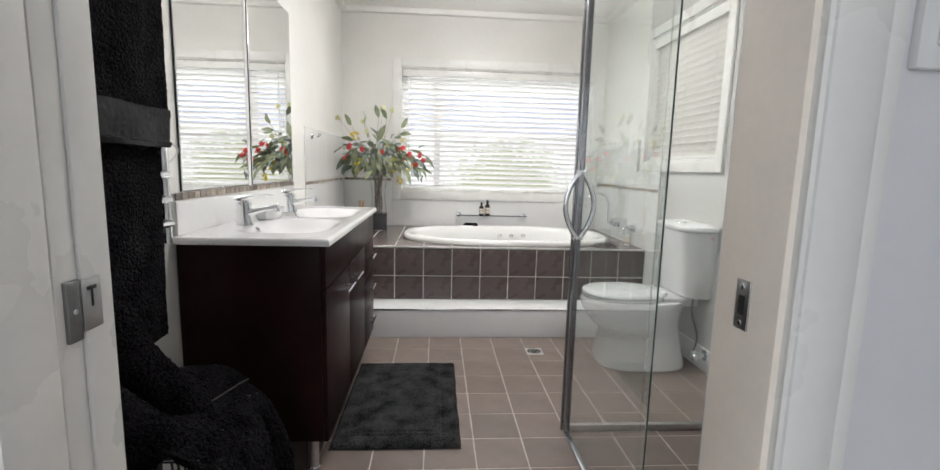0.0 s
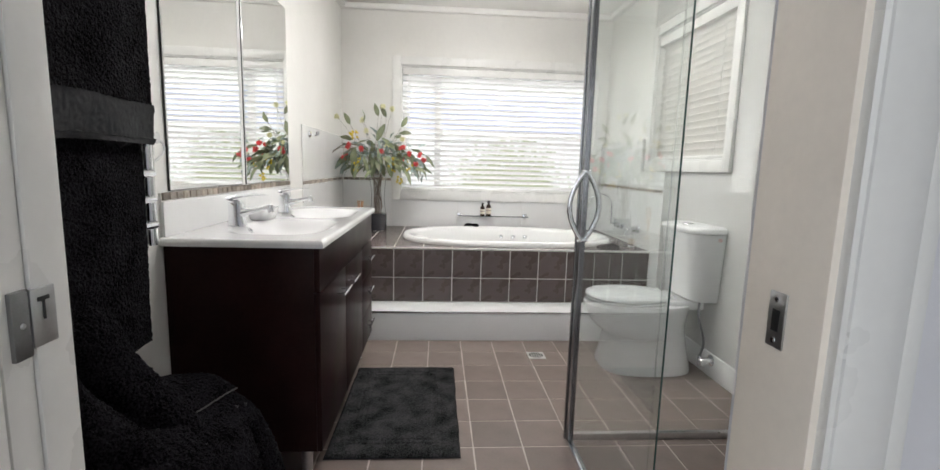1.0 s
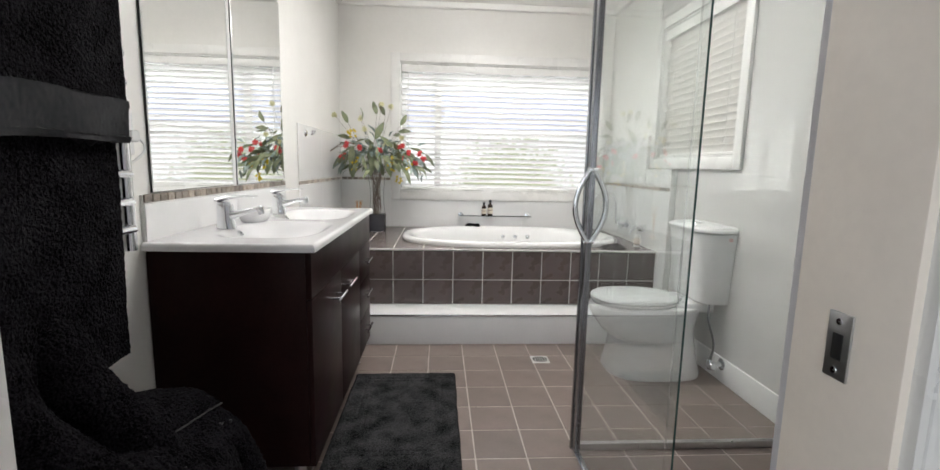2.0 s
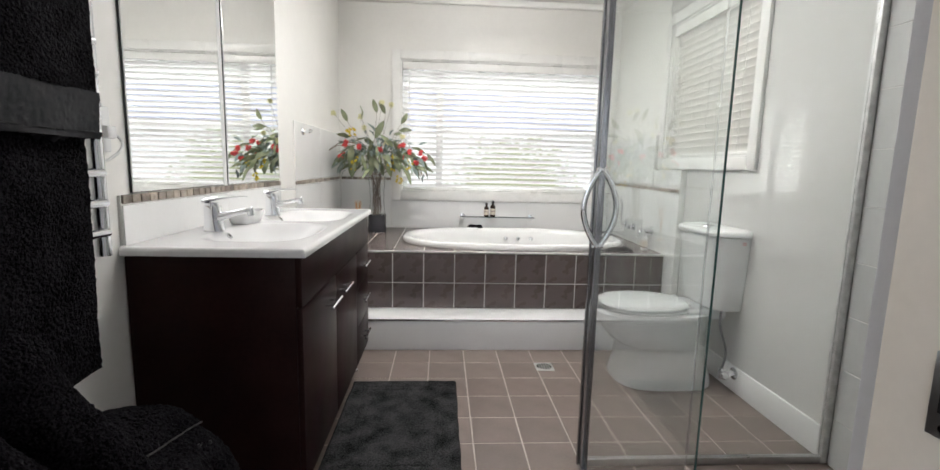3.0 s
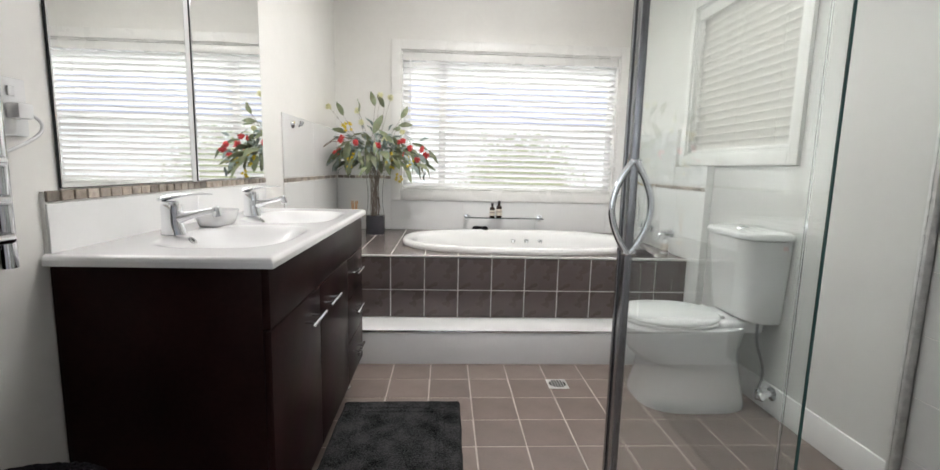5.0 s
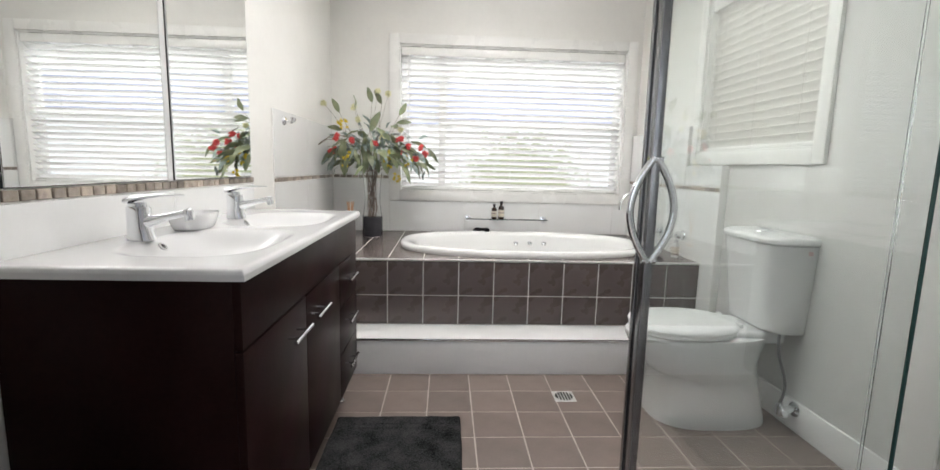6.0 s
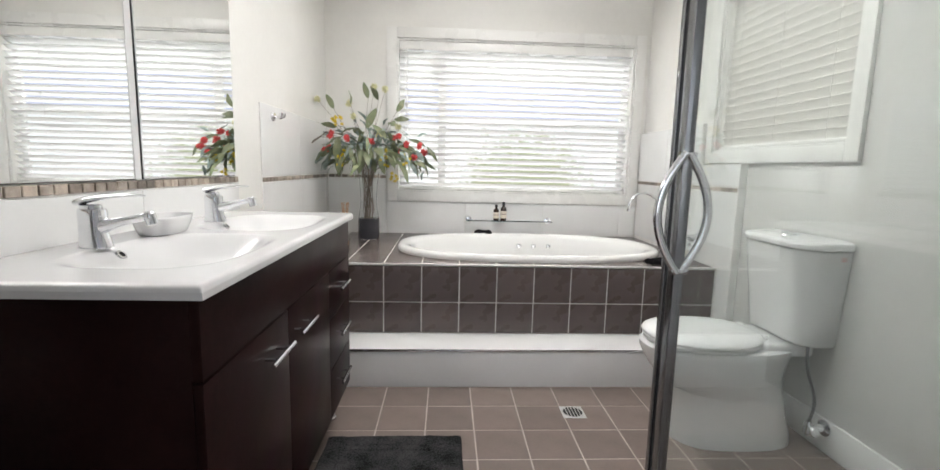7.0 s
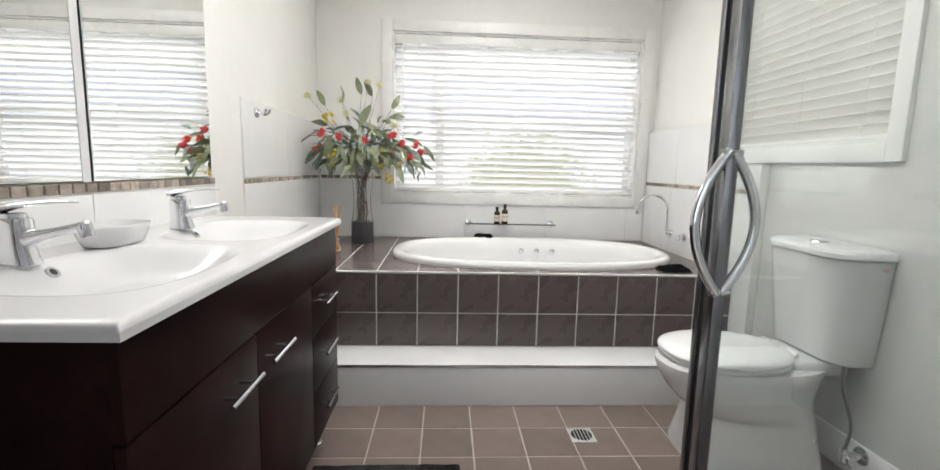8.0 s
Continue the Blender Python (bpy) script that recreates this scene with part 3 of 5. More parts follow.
def bar_handle(parent, y, z, length=0.150):
    h = part("handle", tube([(VX + 0.032, y - length / 2, z), (VX + 0.032, y + length / 2, z)], 0.0055, 14), CHROME, parent, "chrome bar handle")
    for d in (-0.036, 0.036):
        part("handle_post", tube([(VX - 0.001, y + d, z), (VX + 0.032, y + d, z)], 0.0042, 10), CHROME, h)


for nm, ya, yb, za, zb, hy, hz in (("door", VY0, -0.6185, VZ0, 0.700, -0.746, 0.631), ("door", -0.6145, -0.1785, VZ0, 0.700, -0.530, 0.630),
                                   ("drawer", -0.1745, VY1, 0.524, 0.700, -0.045, 0.626), ("drawer", -0.1745, VY1, 0.332, 0.520, -0.045, 0.453), ("drawer", -0.1745, VY1, VZ0, 0.328, -0.045, 0.264)):
    d = part(nm, box(VX - 0.017, VX, ya, yb, za, zb, 0.0012), WENGE, vanity)
    bar_handle(d, hy, hz)
for x in (XL + 0.08, VX - 0.07):
    for y in (VY0 + 0.07, VY1 - 0.07):
        lg = part("leg", lathe([(0.019, 0.0), (0.019, VZ0)], (x, y, 0), 20), STEEL, vanity, "brushed metal leg")
        part("foot", lathe([(0.024, 0.0), (0.024, 0.008), (0.02, 0.012)], (x, y, 0), 20), CHROME, lg)

# the double basin: one moulded top with two shallow bowls
SX0, SX1, SY0, SY1, SZ = XL + 0.004, -0.321, -1.078, 0.182, 0.880
basin = thing("double_basin", (-0.58, -0.46, VZ1), "white ceramic double basin top with two bowls", "basin")
BOWLS = ((-0.54, -0.722), (-0.54, -0.185))


def top_z(x, y):
    z = SZ
    for bx, by in BOWLS:
        d = (abs(x - bx) / 0.176) ** 3.2 + (abs(y - by) / 0.240) ** 3.2
        if d < 1:
            s = 1 - d ** 0.55
            s = min(1.0, s * 1.2)
            z -= 0.062 * s * s * (3 - 2 * s)
    e = min(SX1 - x, y - SY0, SY1 - y)
    if e < 0.012:
        z -= 0.012 - math.sqrt(max(0.0, 0.012 ** 2 - (0.012 - e) ** 2))
    return z


NX, NY = 80, 190
ex = [SX0 + (SX1 - SX0) * i / NX for i in range(NX + 1)] + [SX1 - 0.008, SX1 - 0.004, SX1 - 0.0015]
ey = [SY0 + (SY1 - SY0) * j / NY for j in range(NY + 1)] + [SY0 + 0.0015, SY0 + 0.0035, SY1 - 0.0015, SY1 - 0.0035]
ex, ey = sorted(ex), sorted(ey)
verts = [(x, y, top_z(x, y)) for x in ex for y in ey]
m_ = len(ey)
faces = [(i * m_ + j, (i + 1) * m_ + j, (i + 1) * m_ + j + 1, i * m_ + j + 1) for i in range(len(ex) - 1) for j in range(m_ - 1)]
rim = [i * m_ for i in range(len(ex))] + [(len(ex) - 1) * m_ + j for j in range(1, m_)] + [i * m_ + m_ - 1 for i in range(len(ex) - 2, -1, -1)] + [j for j in range(m_ - 2, 0, -1)]
low = len(verts)
verts += [(verts[k][0], verts[k][1], VZ1 + 0.002) for k in rim]
faces += [(rim[k], rim[(k + 1) % len(rim)], low + (k + 1) % len(rim), low + k) for k in range(len(rim))]
data = bpy.data.meshes.new("basin_top")
data.from_pydata(verts, [], faces)
data.polygons.foreach_set("use_smooth", [True] * len(data.polygons))
data.set_sharp_from_angle(angle=radians(60))
data.materials.append(CERAMIC)
ob = new("basin_top", data)
ob.parent, ob.matrix_parent_inverse = basin, PLACE[basin.name].inverted()
for bx, by in BOWLS:
    part("waste", lathe([(0.0, 0.004), (0.02, 0.004), (0.026, 0.0)], (bx, by, top_z(bx, by) + 0.0005), 24), CHROME, basin)
    px = bx - 0.140
    pz = top_z(px, by)
    o = part("overflow", lathe([(0.007, 0.001), (0.0075, 0.004), (0.0125, 0.004), (0.0135, 0.0)], (px, by, pz + 0.001), 20, m=pose(0, 0, 0, 0, 48, 0)), CHROME, basin, "chrome overflow ring")
    part("overflow_hole", lathe([(0.0, 0.0028), (0.0078, 0.0028)], (px, by, pz + 0.001), 20, m=pose(0, 0, 0, 0, 48, 0)), BLACK_PLASTIC, o)


def mixer_tap(x, y):
    t = thing("mixer_tap", (x, y, SZ), "chrome single-lever basin mixer tap", "tap", "basin taps")
    body = []
    for z, rx, ry, dx in ((0.0, 0.034, 0.025, 0.008), (0.003, 0.034, 0.025, 0.008), (0.012, 0.032, 0.0235, 0.007), (0.035, 0.028, 0.0225, 0.005), (0.06, 0.0275, 0.0225, 0.005), (0.082, 0.028, 0.023, 0.005), (0.088, 0.026, 0.021, 0.004)):
        body.append(oval(x + dx, y, SZ + z, rx, ry, 32, 2.5))
    part("body", loft(body), CHROME, t)
    part("cartridge_collar", loft([oval(x + 0.002, y, SZ + z, r, r * 0.9, 32, 2.2) for z, r in ((0.087, 0.0215), (0.089, 0.022), (0.096, 0.021), (0.098, 0.018))]), CHROME, t)
    sp = []
    for u, dz, w, hh in ((0.012, 0.046, 0.019, 0.022), (0.032, 0.050, 0.017, 0.017), (0.05, 0.055, 0.0135, 0.0125), (0.075, 0.062, 0.0110, 0.0095), (0.10, 0.068, 0.0105, 0.009), (0.118, 0.072, 0.0105, 0.009), (0.13, 0.074, 0.009, 0.008)):
        sp.append([(x + u, y + w * math.cos(2 * math.pi * k / 20), SZ + dz + hh * math.sin(2 * math.pi * k / 20)) for k in range(20)])
    part("spout", loft(sp), CHROME, t)
    part("aerator", lathe([(0.009, -0.020), (0.0118, -0.019), (0.0122, -0.006), (0.0125, -0.005), (0.0125, 0.006), (0.010, 0.0105), (0.004, 0.012)], (x + 0.130, y, SZ + 0.073), 24, m=pose(0, 0, 0, 0, -14, 0)), CHROME, t)
    lv = []
    for u, dz, w, hh in ((-0.026, 0.099, 0.012, 0.005), (-0.022, 0.103, 0.021, 0.008), (-0.004, 0.108, 0.0235, 0.0085), (0.02, 0.1125, 0.021, 0.007), (0.05, 0.117, 0.0165, 0.005), (0.082, 0.120, 0.012, 0.0036), (0.108, 0.1205, 0.008, 0.0026), (0.122, 0.1195, 0.003, 0.0015)):
        lv.append([(x + u, y + w * math.cos(2 * math.pi * k / 20), SZ + dz + hh * math.sin(2 * math.pi * k / 20)) for k in range(20)])
    part("lever", loft(lv), CHROME, t)
    return t


mixer_tap(-0.727, -0.742)
mixer_tap(-0.712, -0.210)
dish = []
for k, z in ((0.74, 0.0), (0.80, 0.003), (0.90, 0.020), (0.985, 0.040), (1.0, 0.046), (0.985, 0.048), (0.955, 0.045), (0.90, 0.034), (0.7, 0.026), (0.3, 0.024)):
    dish.append(oval(-0.71, -0.495, SZ + 0.001 + z, 0.054 * k, 0.098 * k, 40, 2.6))
solid("soap_dish", loft(dish), CERAMIC, "white ceramic soap dish on the basin top", "soap dish")
# ---------- shower screen ----------
PX, PY, SH = 0.606, -0.760, 1.95
screen = thing("shower_screen", (PX, PY, 0), "chrome-framed clear glass shower screen with a glass door", "shower screen")
part("corner_post", box(PX - 0.016, PX + 0.016, PY - 0.002, PY + 0.014, 0.0, SH, 0.003), SATIN, screen)
part("seal", box(PX - 0.010, PX + 0.012, PY - 0.014, PY - 0.002, 0.0, SH), BLACK_PLASTIC, screen, "dark rubber door seal")
part("bottom_rail", box(PX + 0.016, XR - 0.006, PY - 0.012, PY + 0.012, 0.0, 0.03, 0.003), STEEL, screen)
part("top_rail", box(PX + 0.016, XR - 0.006, PY - 0.012, PY + 0.012, SH - 0.03, SH, 0.003), CHROME, screen)
part("wall_channel", box(XR - 0.034, XR - 0.006, PY - 0.014, PY + 0.014, 0.0, SH, 0.003), PLATE, screen)
part("threshold", box(PX - 0.014, PX + 0.014, YD + 0.02, PY - 0.012, 0.0, 0.018, 0.004), CHROME, screen)
part("side_pane", box(PX + 0.017, XR - 0.034, PY - 0.003, PY + 0.003, 0.03, SH - 0.03), SHOWER_GLASS, screen).visible_shadow = False
door = part("glass_door", box(PX - 0.002, PX + 0.002, -1.512, PY - 0.045, 0.022, SH), SHOWER_GLASS, screen)
door.visible_shadow = False
part("door_stile", box(PX - 0.013, PX + 0.013, PY - 0.046, PY - 0.014, 0.02, SH, 0.003), SATIN, door)
part("glass_edge", box(PX - 0.0014, PX + 0.0014, -1.515, -1.512, 0.022, SH), GLASS_EDGE, door, "dark green polished glass edge")
part("seal_strip", box(PX + 0.0035, PX + 0.006, -1.472, -1.469, 0.03, SH), CLEAR, door)
for s in (-1, 1):
    pts = []
    for k in range(25):
        u = -1 + k / 12
        pts.append((PX + s * (0.004 + 0.055 * (1 - abs(u) ** 1.9)), PY - 0.04, 0.988 + 0.135 * u))
    hd = part("handle", tube(pts, 0.0115, 16, flat=0.8), CHROME, door, "curved chrome pull handle")
for z in (0.857, 1.119):
    part("handle_boss", tube([(PX - 0.02, PY - 0.04, z), (PX + 0.02, PY - 0.04, z)], 0.009, 14), CHROME, door)

# ---------- toilet ----------
TY = 0.036
toilet = thing("toilet", (1.25, TY, 0), "white ceramic close-coupled toilet with the lid closed", "toilet")
pan = []
for z, xa, xb, w, p in ((0.0, 1.006, 1.520, 0.196, 3.0), (0.02, 1.004, 1.520, 0.197, 3.0), (0.06, 1.016, 1.512, 0.190, 2.9), (0.12, 1.028, 1.500, 0.182, 2.8), (0.185, 1.035, 1.490, 0.174, 2.7),
                        (0.203, 1.034, 1.488, 0.1735, 2.6), (0.209, 1.018, 1.488, 0.177, 2.5), (0.225, 0.992, 1.488, 0.180, 2.4), (0.27, 0.952, 1.486, 0.182, 2.4), (0.32, 0.922, 1.500, 0.185, 2.4), (0.352, 0.906, 1.515, 0.186, 2.3), (0.374, 0.905, 1.525, 0.186, 2.4), (0.386, 0.915, 1.53, 0.180, 2.4), (0.388, 0.95, 1.50, 0.15, 2.3)):
    pan.append(oval((xa + xb) / 2, TY, z, (xb - xa) / 2, w, 56, p))
part("pan", loft(pan), CERAMIC, toilet)
part("tank_shelf", box(1.34, 1.55, TY - 0.13, TY + 0.13, 0.36, 0.415, 0.018, 4), CERAMIC, toilet)
seat = part("seat", loft([oval(1.152, TY, z, rx, ry, 56, 2.25) for z, rx, ry in ((0.390, 0.226, 0.178), (0.392, 0.232, 0.184), (0.402, 0.234, 0.186), (0.406, 0.230, 0.182))]), PLASTIC, toilet)
lid = part("lid", loft([oval(1.150, TY, z, rx, ry, 56, 2.25) for z, rx, ry in ((0.408, 0.230, 0.182), (0.410, 0.235, 0.187), (0.418, 0.237, 0.189), (0.427, 0.233, 0.185), (0.435, 0.218, 0.171), (0.441, 0.188, 0.144), (0.444, 0.13, 0.095), (0.445, 0.05, 0.04))]), PLASTIC, toilet)
for d in (-0.075, 0.075):
    part("hinge", tube([(1.372, TY + d - 0.02, 0.428), (1.372, TY + d + 0.02, 0.428)], 0.010, 14), PLASTIC, toilet)


def tank_ring(x0, x1, w, ch, z):
    return [(x1, TY - w, z), (x1, TY + w, z), (x0 + ch, TY + w, z), (x0 + ch * 0.25, TY + w - ch * 0.5, z), (x0, TY + w - ch * 1.1, z), (x0, TY - w + ch * 1.1, z), (x0 + ch * 0.25, TY - w + ch * 0.5, z), (x0 + ch, TY - w, z)]


X1 = XR - 0.004
tank = part("cistern", loft([tank_ring(a, X1, w, c, z) for a, w, c, z in ((1.470, 0.168, 0.05, 0.416), (1.452, 0.178, 0.062, 0.419), (1.441, 0.184, 0.066, 0.428), (1.426, 0.194, 0.07, 0.56), (1.400, 0.210, 0.075, 0.80))]), PLASTIC, toilet)
bm = loft([tank_ring(a, X1, w, c, z) for a, w, c, z in ((1.396, 0.213, 0.076, 0.803), (1.391, 0.217, 0.078, 0.808), (1.391, 0.217, 0.078, 0.822), (1.400, 0.210, 0.075, 0.833), (1.434, 0.182, 0.065, 0.839))])
part("cistern_lid", bm, PLASTIC, toilet)
bt = part("flush_button", lathe([(0.0, 0.006), (0.022, 0.006), (0.026, 0.002), (0.032, 0.003), (0.034, 0.0)], (1.48, TY, 0.839), 28), CHROME, toilet)
rl = part("rating_sticker", box(1.535, 1.567, TY - 0.2112, TY - 0.2065, 0.755, 0.787), PLASTIC, toilet, "small faded rating sticker")
for k in range(2):
    part("print_bar", box(1.541, 1.561, TY - 0.2118, TY - 0.2111, 0.776 - k * 0.009, 0.781 - k * 0.009), PINK, rl)

valve = thing("stop_valve", (XR, -0.148, 0.11), "chrome stop valve with a braided hose to the cistern", "valve")
part("flange", lathe([(0.032, 0.0), (0.032, 0.004), (0.015, 0.009), (0.012, 0.066)], (XR - 0.011, -0.16, 0.098), 24, m=pose(0, 0, 0, 0, -90, 0)), CHROME, valve)
part("body", lathe([(0.013, -0.025), (0.016, -0.02), (0.016, 0.02), (0.011, 0.03)], (XR - 0.08, -0.16, 0.098), 20), CHROME, valve)
part("knob", lathe([(0.010, 0.0), (0.020, 0.008), (0.021, 0.022), (0.016, 0.028)], (XR - 0.078, -0.17, 0.094), 20, m=pose(0, 0, 0, 80, 0, 0)), CHROME, valve)
hose = []
for k in range(25):
    u = k / 24
    hose.append((XR - 0.08 - 0.008 * u + 0.014 * math.sin(u * math.pi * 2.2), -0.16 + 0.05 * u - 0.02 * math.sin(u * math.pi), 0.125 + 0.325 * u))
part("hose", tube(hose, 0.0060, 10), DARK_METAL, valve, "grey braided hose")
part("nut", lathe([(0.011, 0.0), (0.012, 0.003), (0.012, 0.02), (0.009, 0.024)], (hose[-1][0], hose[-1][1], 0.422), 8), DARK_METAL, valve)

# ---------- heated towel rail, towels ----------
rail = thing("heated_towel_rail", (XL + 0.06, -1.52, 0.87), "chrome ladder-style heated towel rail on the wall", "towel rail")
for y in (-1.238, -1.772):
    part("upright", tube([(XL + 0.074, y, 0.887), (XL + 0.074, y, 1.76)], 0.0165, 18, flat=1.0), CHROME, rail)
    for z in (0.98, 1.68):
        part("wall_bracket", tube([(XL, y, z), (XL + 0.072, y, z)], 0.009, 12), CHROME, rail)
for z in (0.945, 1.015, 1.085, 1.24, 1.31, 1.38, 1.535, 1.605, 1.675):
    part("rung", tube([(XL + 0.090, -1.240, z), (XL + 0.092, -1.246, z), (XL + 0.092, -1.766, z), (XL + 0.090, -1.772, z)], [0.006, 0.0105, 0.0105, 0.006], 14), CHROME, rail)

socket = thing("power_socket", (XL, -1.11, 1.18), "white power socket with the towel rail's plug and cord", "socket")
part("plate", box(XL, XL + 0.009, -1.155, -1.08, 1.135, 1.252, 0.003), PLASTIC, socket)
part("switch", box(XL + 0.009, XL + 0.014, -1.126, -1.11, 1.215, 1.235, 0.002), PLASTIC, socket)
part("plug", box(XL + 0.009, XL + 0.038, -1.135, -1.098, 1.17, 1.202, 0.006), PLASTIC, socket)
part("cord", tube([(XL + 0.03 + 0.012 * math.sin(u * 3), -1.118 + 0.05 * math.sin(u * 3.1) - 0.10 * u ** 2, 1.186 - 0.10 * u ** 1.3) for u in [k / 16 for k in range(17)]], 0.0035, 8), PLASTIC, socket)


def hanging(x, y0, y1, z0, z1, seed, ripple=0.007, nu=60, nv=90):
    def f(u, v):
        y, z = y0 + (y1 - y0) * u, z0 + (z1 - z0) * v
        n = noise.noise(Vector((y * 7 + seed, z * 1.3, seed)))
        s = noise.noise(Vector((y * 150, z * 150, seed))) * 0.0028
        edge = 0.006 * noise.noise(Vector((z * 6, seed, 3)))
        return (x + ripple * n + ripple * 0.8 * math.sin(y * 26 + seed) * (1 - v) + s, y + edge * (1 if u > 0.5 else -1) * abs(2 * u - 1), z + 0.008 * noise.noise(Vector((y * 5, seed, 1))))
    return f


bath_towel = thing("bath_towel", (XL + 0.11, -1.6, 1.4), "long charcoal terry bath towel hanging on the rail", "towel")
part("cloth", sheet(110, 190, hanging(XL + 0.122, -1.85, -1.337, 0.648, 1.58, 2.0), 0.016), TOWEL, bath_towel)
part("back_fold", sheet(50, 60, hanging(XL + 0.055, -1.85, -1.438, 0.598, 1.22, 5.0), 0.014), TOWEL, bath_towel)
hand_towel = thing("hand_towel", (XL + 0.13, -1.6, 1.5), "charcoal hand towel with a smooth woven border band", "towel")
part("cloth", sheet(110, 110, hanging(XL + 0.146, -1.85, -1.322, 1.257, 1.74, 8.0), 0.018), TOWEL, hand_towel)
part("border_band", sheet(110, 16, hanging(XL + 0.1465, -1.848, -1.322, 1.172, 1.258, 8.0), 0.012), TOWEL_BAND, hand_towel, "smooth woven border band")
part("hem", sheet(60, 6, hanging(XL + 0.147, -1.849, -1.321, 1.160, 1.174, 8.0), 0.017), TOWEL_BAND, hand_towel)

# ---------- chair with a towel thrown over it ----------
CX0, CX1, CY0, CY1 = -0.78, -0.475, -1.685, -1.37
chair = thing("lattice_chair", ((CX0 + CX1) / 2, (CY0 + CY1) / 2, 0), "black openwork chair under a thrown towel", "chair")
bm = bmesh.new()
for k in range(6):
    z = 0.378 + k * 0.021
    tube([(CX1, CY0, z), (CX1, CY1, z), (CX0, CY1, z), (CX0, CY0, z)], 0.0026, 6, bm, True)
for k in range(150):
    u = (k + random.uniform(-0.3, 0.3)) / 150 * 4
    s_, q = int(u) % 4, u - int(u)
    c = ((CX0 + (CX1 - CX0) * q, CY0), (CX1, CY0 + (CY1 - CY0) * q), (CX1 - (CX1 - CX0) * q, CY1), (CX0, CY1 - (CY1 - CY0) * q))[s_]
    dx = random.uniform(-0.02, 0.02)
    e = (c[0] + (dx if s_ in (0, 2) else 0), c[1] + (dx if s_ in (1, 3) else 0))
    tube([(c[0], c[1], 0.378), (e[0], e[1], 0.485)], 0.0026, 6, bm)
part("lattice_apron", bm, BLACK_PLASTIC, chair)
part("seat", box(CX0, CX1 - 0.05, CY0, CY1 - 0.02, 0.485, 0.497, 0.005), BLACK_PLASTIC, chair)
for x in (CX0 + 0.015, CX1 - 0.015):
    for y in (CY0 + 0.015, CY1 - 0.015):
        part("leg", tube([(x, y, 0.487), (x * 1.005, y, 0.0)], [0.012, 0.009], 12), BLACK_PLASTIC, chair)
part("back_frame", tube([(CX0, CY0 + 0.015, 0.487), (CX0 - 0.012, CY0 + 0.015, 0.77), (CX0 - 0.012, CY0 + 0.05, 0.81), (CX0 - 0.012, CY1 - 0.05, 0.81), (CX0 - 0.012, CY1 - 0.015, 0.77), (CX0, CY1 - 0.015, 0.487)], 0.011, 12), BLACK_PLASTIC, chair)


def along(profile, u):
    k = u * (len(profile) - 1)
    i = min(int(k), len(profile) - 2)
    a, b = Vector(profile[i]), Vector(profile[i + 1])
    p0, p3 = Vector(profile[max(0, i - 1)]), Vector(profile[min(len(profile) - 1, i + 2)])
    t = k - i
    return 0.5 * (2 * a + (b - p0) * t + (2 * p0 - 5 * a + 4 * b - p3) * t * t + (3 * a - p0 - 3 * b + p3) * t ** 3)


thrown = thing("thrown_towel", (-0.60, -1.62, 0.5), "crumpled charcoal terry towel thrown over the chair", "towel")


def nap(p):
    """Terry loops: a coarse and a fine grain."""
    return noise.noise(Vector((p[0] * 95, p[1] * 95, p[2] * 95))) * 0.0034 + noise.noise(Vector((p[0] * 210, p[1] * 210, p[2] * 210))) * 0.0016


def over_back(u, v):
    """Hangs over the chair's back and slides down on to the seat in two deep folds."""
    p = along([(-0.809, 0.593), (-0.815, 0.753), (-0.806, 0.838), (-0.776, 0.858), (-0.741, 0.825), (-0.703, 0.748), (-0.681, 0.655), (-0.628, 0.588), (-0.579, 0.535), (-0.545, 0.490)], u)
    y = -1.758 + 0.30 * v
    g = min(1.0, max(0.0, (u - 0.22) * 2.2))
    w = v * 2.05 + 0.10 * math.sin(u * 5)
    fold = abs(math.sin(math.pi * w)) ** 0.75
    deep = 0.072 * fold - 0.036
    edge = -0.06 * max(0.0, v - 0.9) / 0.1
    n = noise.noise(Vector((u * 3, v * 4, 1.5)))
    q = (p.x + (deep + edge * 0.5) * g + 0.008 * n, y + 0.012 * n + 0.03 * (u - 0.5) * g, max(0.490, p.y + (deep * 0.62 + edge * 0.5) * g + 0.010 * n))
    s = nap(q)
    return (q[0] + s, q[1], q[2] + s)


def over_seat(u, v):
    """Lies on the seat and falls over its side in soft creases."""
    p = along([(-0.791, 0.512), (-0.701, 0.524), (-0.601, 0.527), (-0.521, 0.515), (-0.451, 0.467), (-0.406, 0.380), (-0.389, 0.293), (-0.396, 0.223), (-0.403, 0.163)], u)
    y = -1.700 + (0.367 + 0.012 * math.sin(u * 6)) * v
    n = noise.noise(Vector((u * 3 + 4, v * 4, 7.5)))
    far = max(0.0, v - 0.9) / 0.1
    crease = abs(math.sin(math.pi * (v * 2.2 + 0.35 * u))) ** 0.8
    k = max(0.0, u - 0.38)
    q = (p.x + 0.008 * n + (0.05 * crease - 0.03) * min(1.0, k * 2.4), y, p.y + 0.007 * n - 0.02 * far * far + 0.02 * (crease - 0.5) * min(1.0, k * 3) * (u < 0.8))
    s = nap(q)
    return (q[0] + s, q[1], q[2] + s)


